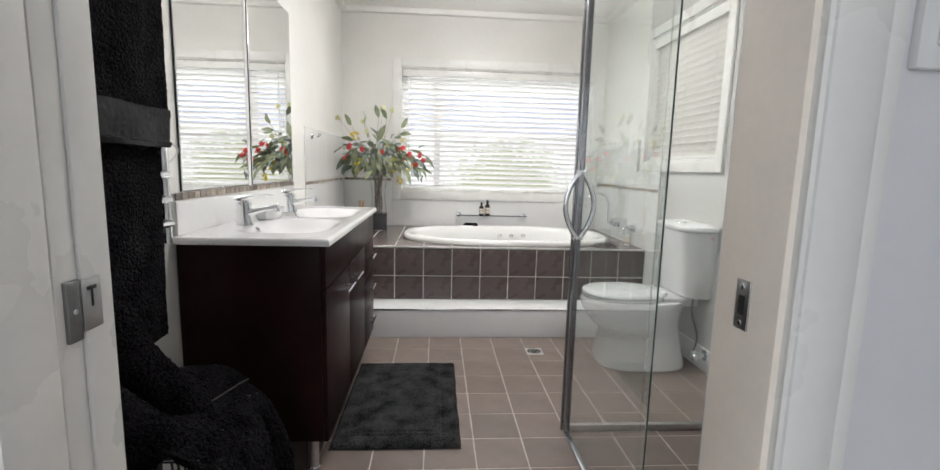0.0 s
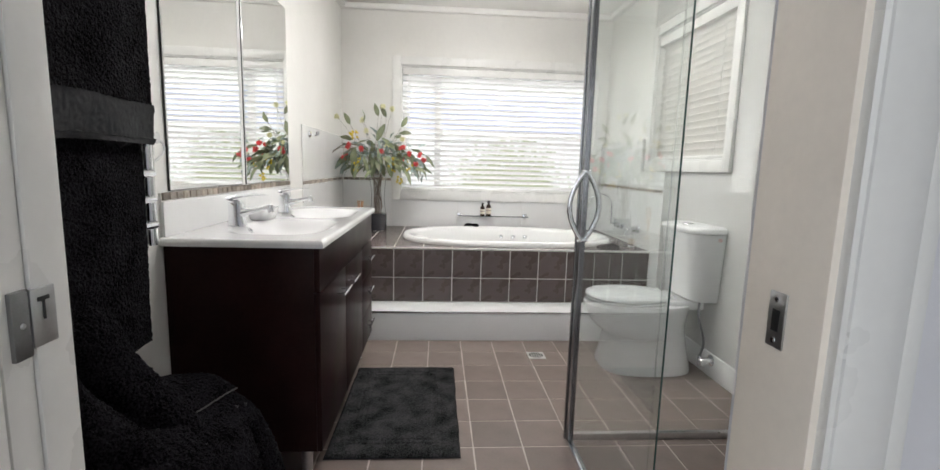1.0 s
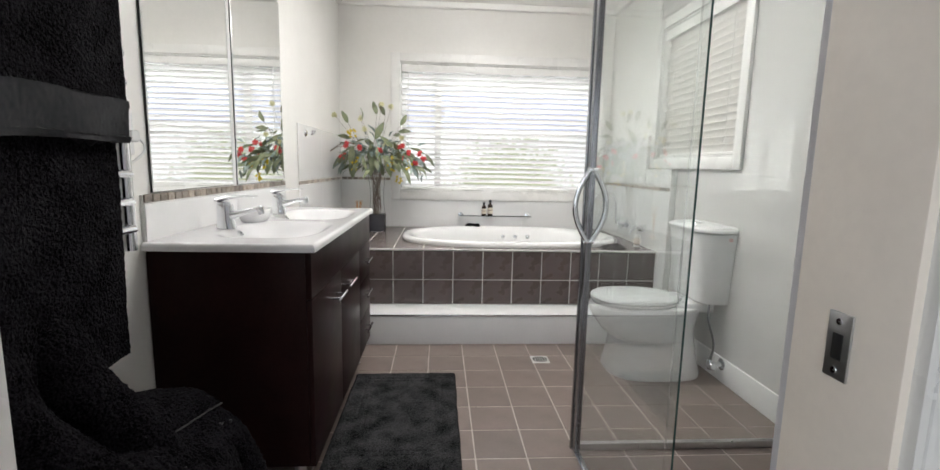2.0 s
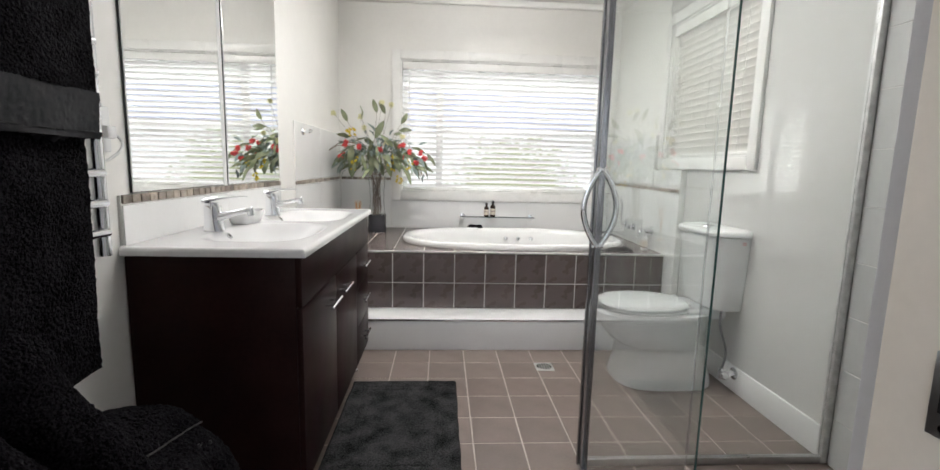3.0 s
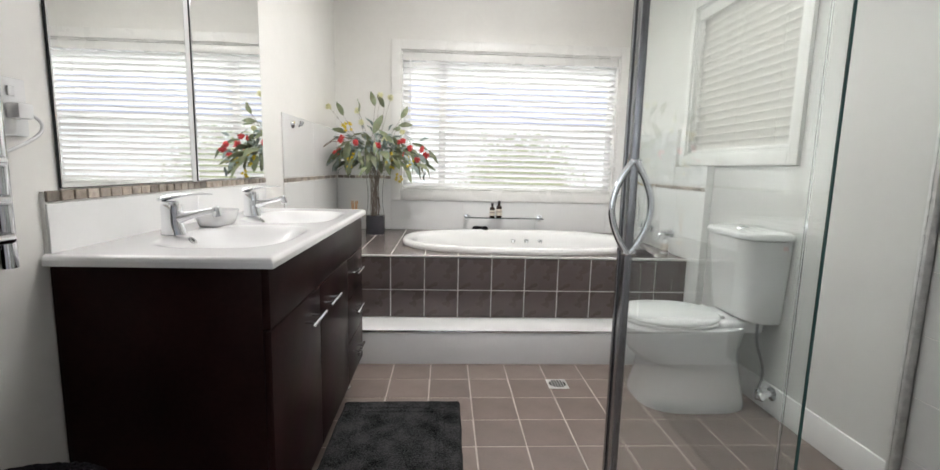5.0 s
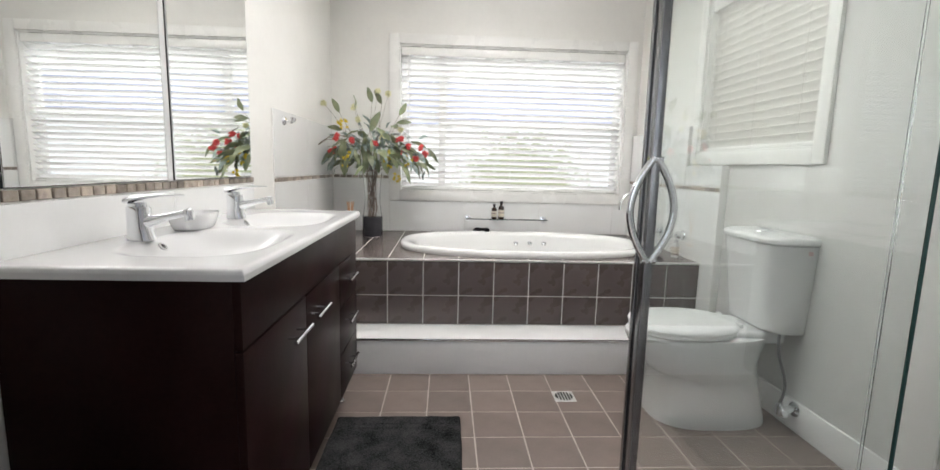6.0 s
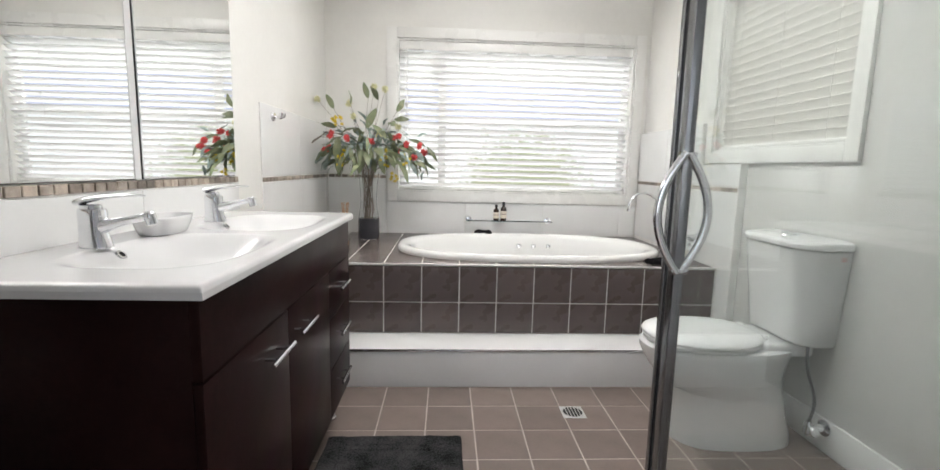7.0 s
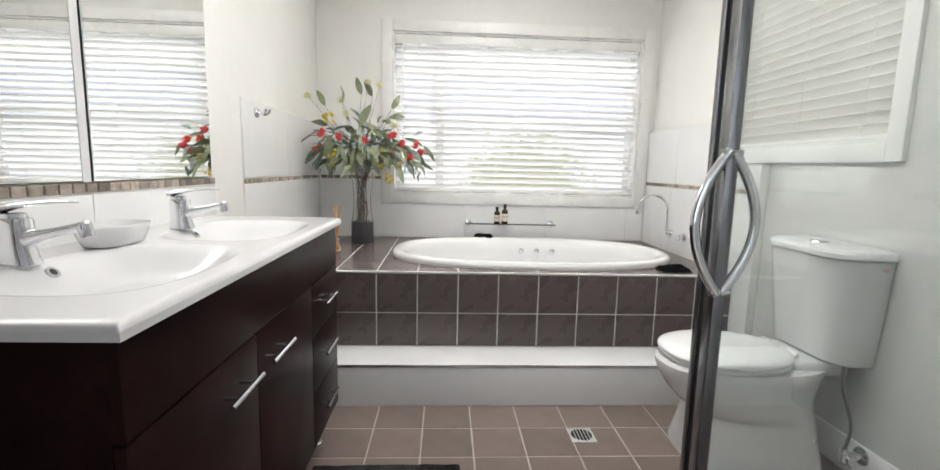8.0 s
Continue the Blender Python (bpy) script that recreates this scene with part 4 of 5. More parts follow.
def flap(u, v):
    """The turned-back corner, with a stitched edge."""
    p = along([(-0.721, 0.556), (-0.651, 0.572), (-0.591, 0.572), (-0.536, 0.556), (-0.499, 0.534)], u)
    y = -1.558 + 0.225 * v
    n = noise.noise(Vector((u * 3 + 9, v * 4, 2.5)))
    q = (p.x + 0.006 * n - 0.060 * (1 - v) ** 1.5 * u, y, p.y + 0.008 * n - 0.018 * v ** 3 - 0.014 * (1 - v) ** 2)
    s = nap(q)
    return (q[0] + s, q[1], q[2] + s)


part("back_drape", sheet(210, 110, over_back, 0.014), TOWEL, thrown)
part("seat_drape", sheet(210, 120, over_seat, 0.014), TOWEL, thrown)
part("flap", sheet(90, 80, flap, 0.014), TOWEL, thrown)
part("piping", tube([Vector(flap(1.0, v / 30)) + Vector((0.003, 0, -0.004)) for v in range(31)], 0.0022, 8), PIPING, thrown, "grey stitched edge")

# ---------- bath mat ----------


def mat_top(u, v):
    x, y = -0.38 + 0.528 * u, -0.888 + 0.828 * v
    e = min(u, 1 - u) * 0.528, min(v, 1 - v) * 0.845
    d = min(e)
    z = 0.016 * min(1.0, (d / 0.014)) ** 0.5
    border = 0.004 if 0.07 < d < 0.085 or 0.105 < d < 0.118 else 0.0
    n = noise.noise(Vector((x * 140, y * 140, 0))) * 0.0024 + noise.noise(Vector((x * 22, y * 22, 3))) * 0.0018
    w = 0.004 * noise.noise(Vector((u * 3, v * 6, 8)))
    return (x + w * (2 * u - 1), y + w * (2 * v - 1), 0.003 + z - border + n * (1 if d > 0.004 else 0))


solid("bath_mat", sheet(130, 200, mat_top, 0.003), MAT_PILE, "dark charcoal tufted bath mat on the tiles", "bath mat")

# ---------- floor drain ----------
drain = thing("floor_drain", (0.655, 0.142, 0), "square steel floor drain with a round grate", "floor drain")
part("plate", box(0.604, 0.706, 0.092, 0.192, 0.0, 0.0035, 0.001), PLATE, drain)
part("well", lathe([(0.0, 0.0), (0.043, 0.0)], (0.655, 0.142, 0.0042), 32), BLACK_PLASTIC, drain)
for k in range(5):
    x = 0.655 - 0.028 + k * 0.014
    h = math.sqrt(0.0432 ** 2 - (x - 0.655) ** 2)
    part("grate_bar", box(x - 0.0022, x + 0.0022, 0.142 - h, 0.142 + h, 0.0042, 0.006, 0.0006, 1), PLATE, drain)

# ---------- robe hook ----------
hook = thing("robe_hook", (XL, 0.68, 1.303), "small chrome double robe hook", "hook")
part("rose", lathe([(0.0, 0.012), (0.018, 0.012), (0.024, 0.004), (0.024, 0.0)], (XL + 0.009, 0.68, 1.313), 24, m=pose(0, 0, 0, 0, 90, 0)), CHROME, hook)
for s in (-1, 1):
    part("prong", tube([(XL + 0.01, 0.68, 1.313), (XL + 0.045, 0.68 + s * 0.012, 1.306), (XL + 0.06, 0.68 + s * 0.022, 1.315), (XL + 0.062, 0.68 + s * 0.025, 1.331)], [0.007, 0.006, 0.006, 0.0085], 12), CHROME, hook)

# ---------- things round the bath ----------
shelf = thing("glass_shelf", (0.54, YB - 0.05, 0.68), "narrow glass shelf on chrome end brackets", "shelf")
part("glass", box(0.225, 0.875, YB - 0.105, YB - 0.02, 0.682, 0.688, 0.002), CLEAR, shelf).visible_shadow = False
part("front_edge", box(0.225, 0.875, YB - 0.1062, YB - 0.105, 0.6825, 0.6875), GLASS_EDGE, shelf, "green glass edge")
for x in (0.245, 0.855):
    br = part("bracket", tube([(x, YB - 0.008, 0.685), (x, YB - 0.06, 0.685)], 0.013, 16), CHROME, shelf)
    part("rose", tube([(x, YB - 0.018, 0.685), (x, YB - 0.008, 0.685)], 0.024, 24), CHROME, br)
    part("finial", tube([(x, YB - 0.06, 0.685), (x, YB - 0.075, 0.685)], [0.013, 0.008], 14), CHROME, br)


def bottle(x, y, z, r, h):
    b = thing("brown_bottle", (x, y, z), "small brown glass bottle with a pale label, on the glass shelf", "bottle", "bottles on the shelf")
    part("glass", lathe([(r * 0.9, 0.0), (r, 0.004), (r, h * 0.6), (r * 0.9, h * 0.68), (r * 0.42, h * 0.76), (r * 0.42, h * 0.84)], (x, y, z), 28), AMBER, b)
    part("cap", lathe([(r * 0.5, h * 0.835), (r * 0.52, h * 0.85), (r * 0.52, h * 0.985), (r * 0.45, h)], (x, y, z), 24), BLACK_PLASTIC, b, "black screw cap")
    lb = part("label", lathe([(r + 0.0006, h * 0.12), (r + 0.0006, h * 0.52)], (x, y, z), 28), LABEL, b, "cream paper label")
    part("print_bar", lathe([(r + 0.0010, h * 0.33), (r + 0.0010, h * 0.37)], (x, y, z), 28), INK, lb)


bottle(0.452, YB - 0.06, 0.6885, 0.021, 0.118)
bottle(0.508, YB - 0.06, 0.6885, 0.023, 0.138)


def crumpled(name, x, y, z, sx, sy, h, seed, label):
    def f(u, v):
        e = max(0.0, 1 - (2 * u - 1) ** 4) * max(0.0, 1 - (2 * v - 1) ** 4)
        n = noise.noise(Vector((u * 3 + seed, v * 3, seed)))
        return (x + sx * (u - 0.5) + 0.006 * n, y + sy * (v - 0.5) + 0.006 * n, z + 0.003 + h * e ** 0.5 * (0.7 + 0.5 * n) + 0.001 * noise.noise(Vector((u * 30, v * 30, seed))))
    solid(name, sheet(40, 30, f, 0.005), TOWEL, label, "face cloth")


crumpled("face_cloth", 0.345, 1.625, DECK + 0.008, 0.15, 0.10, 0.055, 1.0, "crumpled black face cloth at the back of the bath")
crumpled("face_cloth", 1.287, 0.75, DECK, 0.15, 0.11, 0.032, 4.0, "folded black face cloth on the bath deck")

spout = thing("bath_spout", (XT, 1.34, 0.66), "slim chrome swan-neck bath spout on the wall", "bath spout")
part("rose", tube([(XT - 0.0, 1.34, 0.690), (XT - 0.012, 1.34, 0.690)], 0.026, 24), CHROME, spout)
pts = [(XT - 0.01, 1.34, 0.690), (XT - 0.032, 1.34, 0.690), (XT - 0.036, 1.34, 0.702), (XT - 0.036, 1.34, 0.76), (XT - 0.036, 1.34, 0.822)]
pts += [(XT - 0.036 - 0.10 + 0.10 * math.cos(a), 1.34, 0.837 + 0.10 * math.sin(a)) for a in [math.pi * k / 14 for k in range(15)]]
pts += [(XT - 0.237, 1.34, 0.827)]
part("pipe", tube(pts, 0.0085, 14), CHROME, spout)
part("nozzle", tube([(XT - 0.237, 1.34, 0.83), (XT - 0.238, 1.34, 0.812)], 0.0105, 14), CHROME, spout)
for yy in (1.16,):
    part("tap_rose", tube([(XT, yy, 0.690), (XT - 0.012, yy, 0.690)], 0.026, 24), CHROME, spout)
    part("tap_knob", tube([(XT - 0.012, yy, 0.690), (XT - 0.03, yy, 0.690), (XT - 0.05, yy, 0.690)], [0.012, 0.019, 0.016], 20), CHROME, spout)

mixer = thing("bath_mixer", (XT, 0.85, 0.703), "chrome wall-mounted bath mixer with a short lever", "tap")
part("rose", tube([(XT, 0.85, 0.703), (XT - 0.012, 0.85, 0.703)], 0.032, 28), CHROME, mixer)
part("body", tube([(XT - 0.012, 0.85, 0.703), (XT - 0.04, 0.85, 0.703), (XT - 0.055, 0.85, 0.7032)], [0.024, 0.023, 0.018], 24), CHROME, mixer)
part("lever", tube([(XT - 0.048, 0.85, 0.713), (XT - 0.075, 0.845, 0.713), (XT - 0.10, 0.84, 0.685), (XT - 0.112, 0.838, 0.658)], [0.012, 0.0105, 0.009, 0.008], 14), CHROME, mixer)
pump = thing("soap_bottle", (1.49, 0.835, DECK), "small white soap bottle with a printed label", "bottle")
part("body", lathe([(0.021, 0.0), (0.023, 0.004), (0.023, 0.075), (0.018, 0.086), (0.009, 0.09)], (1.49, 0.835, DECK), 28), PLASTIC, pump)
lb = part("label", lathe([(0.0235, 0.012), (0.0235, 0.066)], (1.49, 0.835, DECK), 28), LABEL, pump, "cream label with grey print")
part("print_bar", lathe([(0.0239, 0.014), (0.0239, 0.024)], (1.49, 0.835, DECK), 28), INK, lb)
part("cap", lathe([(0.010, 0.09), (0.010, 0.108), (0.007, 0.11)], (1.49, 0.835, DECK), 20), STEEL, pump)

diffuser = thing("reed_diffuser", (-0.568, 1.21, DECK), "small glass reed diffuser with orange reeds and amber oil", "diffuser")
part("bottle", lathe([(0.022, 0.0), (0.024, 0.004), (0.024, 0.055), (0.012, 0.066), (0.011, 0.078), (0.009, 0.078), (0.010, 0.066), (0.021, 0.054), (0.021, 0.004)], (-0.568, 1.21, DECK), 24), CLEAR, diffuser).visible_shadow = False
part("oil", lathe([(0.0205, 0.0045), (0.0205, 0.03), (0.0, 0.03)], (-0.568, 1.21, DECK), 24), OIL, diffuser)
for k in range(6):
    a = k * 1.05
    part("reed", tube([(-0.568 - 0.006 * math.cos(a), 1.21 - 0.006 * math.sin(a), DECK + 0.008), (-0.568 + 0.022 * math.cos(a), 1.21 + 0.022 * math.sin(a), DECK + 0.272)], 0.0021, 6), REED, diffuser)

# ---------- vase and flowers ----------
VC = Vector((-0.466, 1.50, DECK))
vase = thing("glass_vase", tuple(VC), "tall clear glass vase with a dark smoky base", "vase")
WALL = ((0.067, 0.0), (0.071, 0.004), (0.071, 0.145), (0.065, 0.17), (0.057, 0.23), (0.055, 0.28), (0.059, 0.36), (0.068, 0.44), (0.071, 0.465))
part("glass", lathe(list(WALL) + [(r - 0.003, z) for r, z in WALL[:1:-1]] + [(0.066, 0.014), (0.0, 0.014)], VC, 40), THIN_GLASS, vase).visible_shadow = False
part("dark_base", lathe([(0.0715, 0.003), (0.0722, 0.006), (0.0722, 0.142), (0.0714, 0.145)], VC, 40), VASE_WATER, vase, "dark smoky lower glass")
flowers = thing("flower_arrangement", tuple(VC + Vector((0, 0, 0.2))), "native flower arrangement of gum leaves, red and yellow blossoms", "flowers")
rnd = random.Random(11)


def spot(cx, cy, dy=0.0):
    """A place in the bunch: across and up in steps of 1/712 m from the vase's foot."""
    return VC + Vector(((cx - 345) / 712, dy, (850 - cy) / 712 + 0.005))


def leaf_data(name, length, width, droop, mat):
    def f(u, v):
        w = width * (math.sin(math.pi * min(1, u * 0.98 + 0.02)) ** 0.75) * (1 - 0.25 * u)
        a = (v - 0.5) * w
        return (u * length, a, -droop * length * u * u + 0.12 * abs(a) - 0.004 * math.sin(u * 9))
    return mesh(name, sheet(9, 4, f, 0.0008), mat)


LEAVES = [leaf_data("leaf", 0.105, 0.045, 0.12, LEAF), leaf_data("leaf", 0.13, 0.034, 0.22, LEAF), leaf_data("leaf", 0.075, 0.03, 0.15, LEAF_GREY), leaf_data("leaf", 0.10, 0.022, 0.25, LEAF_GREY), leaf_data("leaf", 0.16, 0.062, 0.15, LEAF)]


def leaf(kind, at, way, roll, size=1.0):
    d = Vector(way).normalized()
    side = d.cross(Vector((0, 0, 1)))
    side = side.normalized() if side.length > 0.05 else Vector((1, 0, 0))
    up = side.cross(d)
    m = Matrix((d, -side, up)).transposed().to_4x4()
    ob = new("leaf", LEAVES[kind])
    ob.parent, ob.matrix_parent_inverse = flowers, PLACE[flowers.name].inverted()
    ob.matrix_basis = Matrix.Translation(at) @ m @ pose(0, 0, 0, roll, 0, 0) @ Matrix.Diagonal((size, size, size, 1))


def stem(to, bend=0.06, r=0.0022):
    foot = VC + Vector((rnd.uniform(-0.035, 0.035), rnd.uniform(-0.035, 0.035), 0.02))
    mouth = VC + Vector((rnd.uniform(-0.045, 0.045), rnd.uniform(-0.045, 0.045), 0.46))
    to = Vector(to)
    mid = (mouth + to) / 2 + Vector((0, 0, bend))
    pts = [foot, VC + Vector((rnd.uniform(-0.036, 0.036), rnd.uniform(-0.036, 0.036), rnd.uniform(0.2, 0.27))), mouth]
    for k in range(1, 7):
        u = k / 6
        pts.append(mouth * (1 - u) ** 2 + mid * 2 * u * (1 - u) + to * u * u)
    part("stem", tube(pts, [r] * 3 + [r * (1 - 0.1 * k) for k in range(6)], 6), STEM, flowers)
    return pts


# tall sprigs with broad leaves, then the drooping gum leaves
for cx, cy, tx, tz, kind in ((185, 228, -0.5, 1, 0), (272, 215, 0.0, 1, 0), (352, 178, -0.3, 1, 0), (395, 180, -0.5, 1, 0), (485, 235, 0.6, 1, 0), (345, 320, 0.4, 1, 4), (205, 315, -1, 0.25, 0), (470, 270, 1, 0.1, 0)):
    at = spot(cx, cy, rnd.uniform(-0.08, 0.04))
    stem(at, 0.02)
    leaf(kind, at, (tx, rnd.uniform(-0.2, 0.2), tz), rnd.uniform(55, 100), 1.0)
for cx, cy, tx, tz, kind in ((150, 400, -0.7, -0.8, 0), (195, 385, -0.15, -1, 1), (330, 365, -0.2, -1, 4), (370, 400, 0.1, -1, 1), (630, 395, 0.6, -0.7, 1), (600, 470, -0.2, -1, 0), (615, 510, -0.3, -1, 2), (525, 470, 0.1, -1, 0), (500, 430, -0.4, -0.9, 1),
                          (290, 385, -0.8, -0.5, 1), (160, 460, -0.6, -0.8, 3), (455, 340, 0.3, -0.6, 0), (545, 420, 0.3, -0.9, 1), (420, 470, 0.1, -1, 3), (585, 350, 0.8, 0.4, 2)):
    at = spot(cx, cy, rnd.uniform(-0.2, -0.03))
    if tz < -0.85:
        stem(at, 0.10)
    leaf(kind, at, (tx, rnd.uniform(-0.3, 0.1), tz), rnd.uniform(-60, 60), 0.95)
for k in range(30):
    a = math.pi + math.pi * rnd.random()
    x, y = 0.035 + 0.31 * math.cos(a) * rnd.uniform(0.55, 1.0), 0.24 * math.sin(a) * rnd.uniform(0.6, 1.0)
    z = 0.55 + 0.15 * rnd.random()
    leaf(rnd.choice((0, 1, 4, 1)), VC + Vector((x, y, z)), (0.5 * x + rnd.uniform(-0.15, 0.15), 0.4 * y, -rnd.uniform(0.15, 0.5)), rnd.uniform(-70, 70), rnd.uniform(0.75, 1.05))
for k in range(215):
    a, q = rnd.uniform(0, 2 * math.pi), rnd.random() ** 0.55
    x, y = 0.035 + 0.34 * q * math.cos(a), 0.27 * q * math.sin(a)
    z = 0.50 + 0.25 * (1 - q * q) * rnd.uniform(0.2, 1.0) + 0.12 * rnd.uniform(0, 1)
    way = (x + rnd.uniform(-0.15, 0.15), y + rnd.uniform(-0.15, 0.15), rnd.uniform(-0.3, 0.3) - 0.22 * q)
    leaf(rnd.choice((2, 2, 2, 3, 0, 1, 1)), VC + Vector((x, y, z)), way, rnd.uniform(-55, 55), rnd.uniform(0.8, 1.3))
for k in range(55):
    x, y, z = rnd.gauss(0.08, 0.11), rnd.uniform(-0.2, 0.05), rnd.uniform(0.60, 0.76)
    leaf(2, VC + Vector((x, y, z - 0.5 * abs(x - 0.04))), (rnd.uniform(-1, 1) + 2 * x, rnd.uniform(-0.8, 0.1), rnd.uniform(-0.2, 0.8)), rnd.uniform(-60, 60), rnd.uniform(0.65, 1.0))
for k in range(4):
    a = k * 1.6
    stem(VC + Vector((0.22 * math.cos(a), 0.2 * math.sin(a), 0.55)), 0.08)


def tuft(name, at, r, n, mat, length=0.5):
    """A brush blossom: many fine threads from one point."""
    bm = bmesh.new()
    for k in range(n):
        d = Vector((rnd.gauss(0, 1), rnd.gauss(0, 1), rnd.gauss(0.2, 1))).normalized()
        tube([Vector(at) + d * r * length * 0.3, Vector(at) + d * r * rnd.uniform(0.75, 1.1)], [r * 0.09, r * 0.13], 4, bm)
    bmesh.ops.create_icosphere(bm, subdivisions=1, radius=r * 0.5, matrix=Matrix.Translation(at))
    part(name, bm, mat, flowers)


for cx, cy in ((190, 355), (272, 372), (168, 415), (380, 390), (492, 362), (490, 418), (605, 390), (582, 448), (545, 395), (615, 432)):
    edge = min(1.0, abs(cx - 370) / 240)
    for d in range(3):
        tuft("red_blossom", spot(cx + rnd.uniform(-13, 13), cy + rnd.uniform(-12, 12), rnd.uniform(-0.255, -0.19) + 0.11 * edge), rnd.uniform(0.015, 0.024), 44, RED)
for cx, cy in ((235, 287), (207, 306), (246, 442), (240, 478), (444, 438), (440, 472), (488, 546), (540, 461)):
    edge = min(1.0, abs(cx - 370) / 240)
    for d in range(6):
        tuft("wattle_ball", spot(cx + rnd.uniform(-18, 18), cy + rnd.uniform(-24, 24), rnd.uniform(-0.27, -0.20) + 0.10 * edge), 0.0125, 26, YELLOW)
for cx, cy in ((108, 185), (255, 200), (375, 120), (432, 135), (280, 262), (490, 305), (400, 350)):
    at = spot(cx, cy, rnd.uniform(-0.08, 0.02))
    stem(at, 0.02, 0.0016)
    tuft("cream_blossom", at, 0.024, 60, CREAM)
part("tendril", tube([spot(*q, -0.1) for q in ((240, 350), (165, 340), (105, 380), (60, 420), (42, 480), (52, 540), (62, 552))], 0.003, 6), STEM, flowers)
part("tendril", tube([spot(*q, -0.12) for q in ((230, 370), (140, 365), (95, 395), (70, 410), (45, 440))], 0.0022, 6), STEM, flowers)

# ---------- outdoors ----------
solid("ground", box(-80, 80, -80, 120, -0.35, -0.3), LAWN, "lawn outside the window", "ground", kind="structure")


def backdrop_material():
    """Out of focus garden that glows by itself: paving coloured as if sunlit low down, a shrub, a pale shed wall above,
    the eaves at the top.
    """
    m = bpy.data.materials.new("glowing_garden_distance")
    m.use_nodes = True
    n, l = m.node_tree.nodes, m.node_tree.links
    n.remove(n["Principled BSDF"])
    co, xyz, em = n.new("ShaderNodeTexCoord"), n.new("ShaderNodeSeparateXYZ"), n.new("ShaderNodeEmission")
    l.new(co.outputs["Object"], xyz.inputs[0])

    def step_on(socket, lo, hi):
        q = n.new("ShaderNodeMapRange")
        q.inputs["From Min"].default_value, q.inputs["From Max"].default_value = lo, hi
        l.new(socket, q.inputs["Value"])
        return q.outputs[0]

    def mixed(fac, a, b):
        q = n.new("ShaderNodeMix")
        q.data_type = "RGBA"
        l.new(fac, q.inputs["Factor"])
        for key, c in (("A", a), ("B", b)):
            if isinstance(c, tuple):
                q.inputs[key].default_value = (*c, 1)
            else:
                l.new(c, q.inputs[key])
        return q.outputs["Result"]

    far, leafy, add = n.new("ShaderNodeVectorMath"), n.new("ShaderNodeTexNoise"), n.new("ShaderNodeMath")
    far.operation, far.inputs[1].default_value = "DISTANCE", (1.05, 4.2, 0.72)
    l.new(co.outputs["Object"], far.inputs[0])
    leafy.inputs["Scale"].default_value, leafy.inputs["Detail"].default_value = 13.0, 8
    l.new(co.outputs["Object"], leafy.inputs["Vector"])
    add.operation, add.inputs[1].default_value = "MULTIPLY_ADD", 1.3
    l.new(leafy.outputs["Fac"], add.inputs[0])
    l.new(far.outputs["Value"], add.inputs[2])
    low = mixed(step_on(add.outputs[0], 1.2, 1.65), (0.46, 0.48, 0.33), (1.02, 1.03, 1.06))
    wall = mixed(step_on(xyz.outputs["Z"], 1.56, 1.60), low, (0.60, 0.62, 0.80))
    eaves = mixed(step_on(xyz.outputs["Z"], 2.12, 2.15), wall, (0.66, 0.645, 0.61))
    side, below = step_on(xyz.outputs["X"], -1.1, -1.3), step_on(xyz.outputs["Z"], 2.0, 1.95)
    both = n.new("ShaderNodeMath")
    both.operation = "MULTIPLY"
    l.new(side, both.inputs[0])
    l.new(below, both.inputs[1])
    eaves = mixed(both.outputs[0], eaves, (9.0, 8.8, 8.5))     # glowing patch out of direct view, added for its reflection in the side wall
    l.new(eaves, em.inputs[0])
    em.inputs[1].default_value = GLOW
    l.new(em.outputs[0], n["Material Output"].inputs[0])
    return m


solid("backdrop", box(-5.2, 4.4, 4.2, 4.25, -0.3, 4.2), backdrop_material(), "glowing garden backdrop outside the bath window", "backdrop", kind="structure")
# an even glow stands for the daylight beyond the side window
back2 = bpy.data.materials.new("glowing_side_distance")
back2.use_nodes = True
n, l = back2.node_tree.nodes, back2.node_tree.links
n.remove(n["Principled BSDF"])
em = n.new("ShaderNodeEmission")
em.inputs[0].default_value, em.inputs[1].default_value = (1.0, 0.97, 0.92, 1), GLOW_SIDE
l.new(em.outputs[0], n["Material Output"].inputs[0])
solid("backdrop", box(3.4, 3.45, -1.8, 2.8, -0.3, 3.4), back2, "plain glowing backdrop outside the side window", "backdrop", kind="structure")

# ---------- tiles of floor, bath front and deck ----------


def tile_object(parent, data, at):
    ob = new("tile", data)
    ob.parent, ob.matrix_parent_inverse = parent, PLACE.get(parent.name, Matrix.Identity(4)).inverted()
    ob.matrix_basis = Matrix.Translation(at)
    return ob


G, GB = 0.0026, 0.0031      # half the joint on floor and deck, and on the bath front
whole = mesh("tile", box(G, PITCH - G, G, PITCH - G, -0.008, 0.0, 0.0015, 1), FLOOR_TILE)
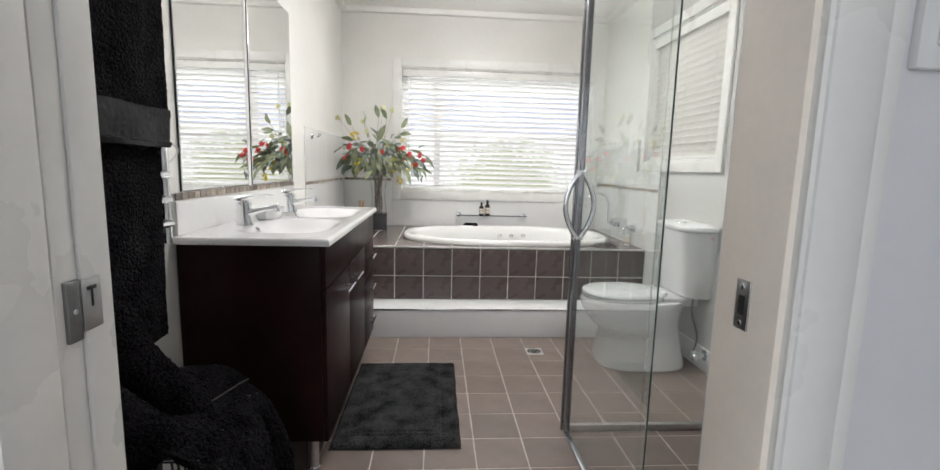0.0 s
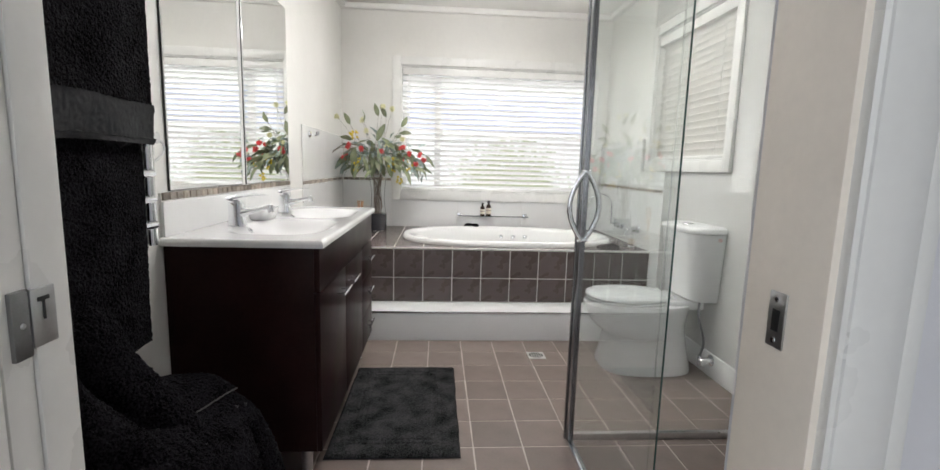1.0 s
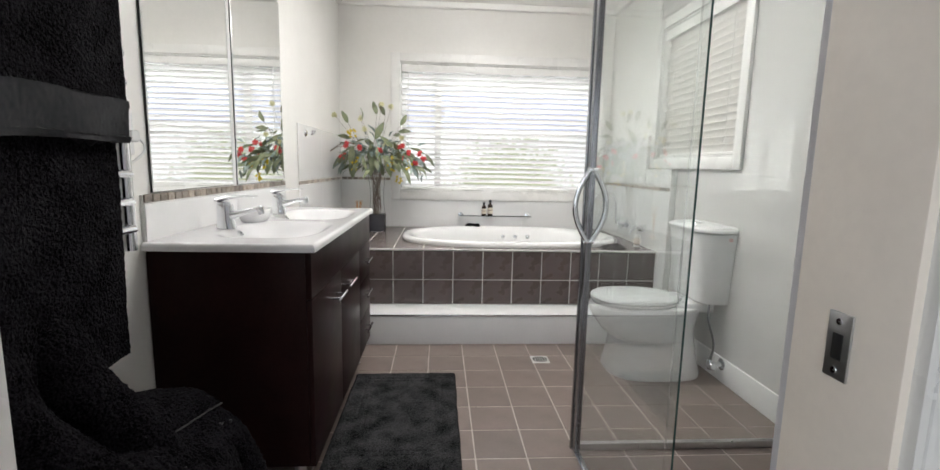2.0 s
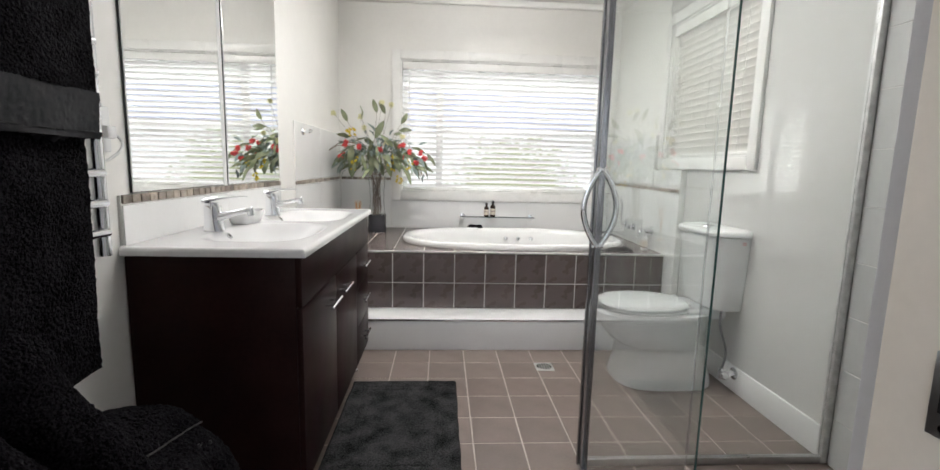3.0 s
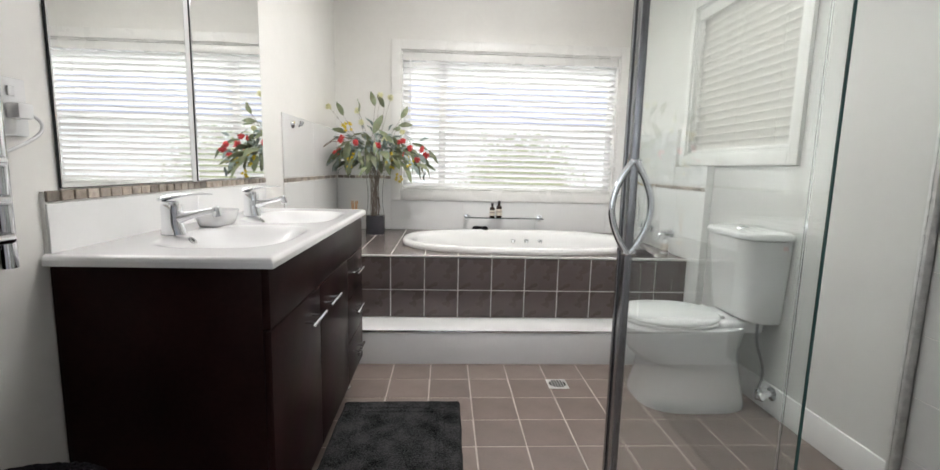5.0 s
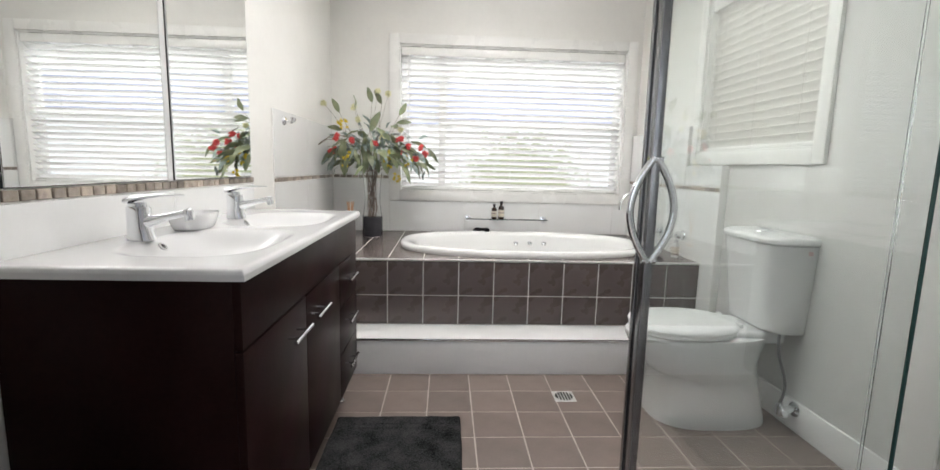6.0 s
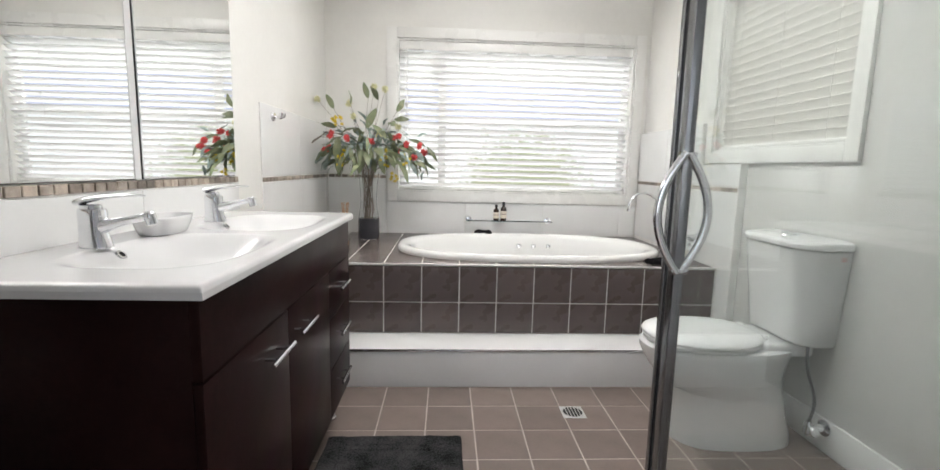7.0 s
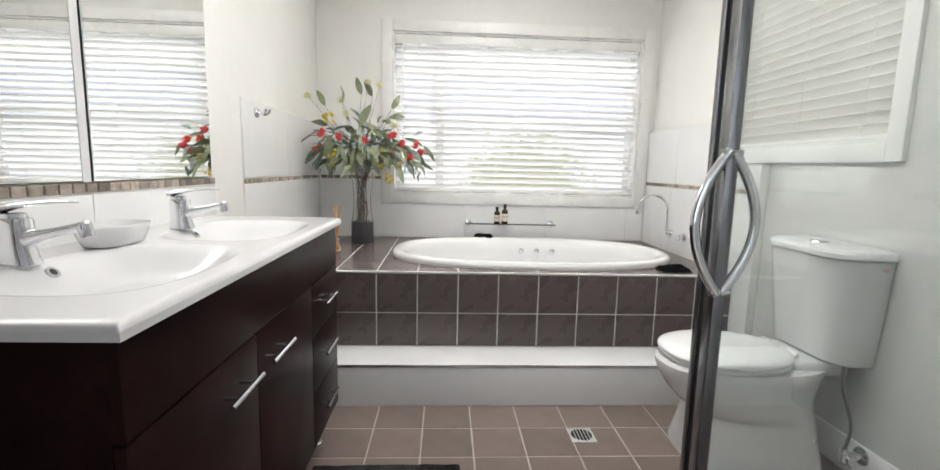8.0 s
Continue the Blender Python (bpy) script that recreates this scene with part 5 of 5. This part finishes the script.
for i in range(-5, 8):
    for j in range(-11, 2):
        xa, xb, ya, yb = i * PITCH, (i + 1) * PITCH, j * PITCH, (j + 1) * PITCH
        ca, cb, da, db = max(xa, XL), min(xb, XR), max(ya, YD - 0.1), min(yb, STEP_FRONT)
        if cb - ca < 0.01 or db - da < 0.01:
            continue
        tilt = pose(0, 0, random.uniform(-0.0004, 0.0004), random.uniform(-0.12, 0.12), random.uniform(-0.12, 0.12), 0)
        if cb - ca > PITCH - 1e-4 and db - da > PITCH - 1e-4:
            ob = tile_object(floor, whole, (xa, ya, 0))
        else:
            ob = tile_object(floor, mesh("tile", box(ca - xa + G, cb - xa - G, da - ya + G, db - ya - G, -0.008, 0.0, 0.0015, 1), FLOOR_TILE), (xa, ya, 0))
        ob.matrix_basis = ob.matrix_basis @ tilt
BX, BP = -0.253, 0.201
for k in range(-3, 10):
    xa, xb = max(XL, BX + k * BP), min(XT, BX + (k + 1) * BP)
    if xb - xa < 0.01:
        continue
    for z0, z1 in ((STEP_Z, 0.3605), (0.3605, DECK - 0.010)):
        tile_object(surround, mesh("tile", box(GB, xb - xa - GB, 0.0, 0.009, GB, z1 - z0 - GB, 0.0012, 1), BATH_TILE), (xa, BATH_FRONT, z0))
    for j in range(6):
        ya, yb = BATH_FRONT + 0.007 + j * PITCH, min(YB - 0.009, BATH_FRONT + 0.007 + (j + 1) * PITCH)
        corners = [in_bath(x, y, 0.97) for x in (xa, (xa + xb) / 2, xb) for y in (ya, (ya + yb) / 2, yb)]
        if all(corners):
            continue
        if not any(corners):
            bm = box(G, xb - xa - G, G, yb - ya - G, -0.006, 0.0, 0.0012, 1)
        else:
            bm = bmesh.new()
            N = 16
            for a in range(N):
                for b in range(N):
                    u0, u1 = G + (xb - xa - 2 * G) * a / N, G + (xb - xa - 2 * G) * (a + 1) / N
                    v0, v1 = G + (yb - ya - 2 * G) * b / N, G + (yb - ya - 2 * G) * (b + 1) / N
                    if not in_bath(xa + (u0 + u1) / 2, ya + (v0 + v1) / 2, 0.97):
                        bm.faces.new([bm.verts.new((x, y, 0)) for x, y in ((u0, v0), (u1, v0), (u1, v1), (u0, v1))])
            bmesh.ops.remove_doubles(bm, verts=bm.verts, dist=1e-5)
            ret = bmesh.ops.extrude_face_region(bm, geom=bm.faces[:])
            bmesh.ops.translate(bm, verts=[v for v in ret["geom"] if isinstance(v, bmesh.types.BMVert)], vec=(0, 0, -0.006))
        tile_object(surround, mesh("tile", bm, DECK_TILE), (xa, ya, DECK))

# ---------- fittings added over the unseen fill lamps ---
for lx, ly in FILL_LAMPS:
    light = thing("fill_lamp_fitting", (lx, ly, TOP), "unseen white fitting added over a fill lamp", "ceiling light", "ceiling lights")
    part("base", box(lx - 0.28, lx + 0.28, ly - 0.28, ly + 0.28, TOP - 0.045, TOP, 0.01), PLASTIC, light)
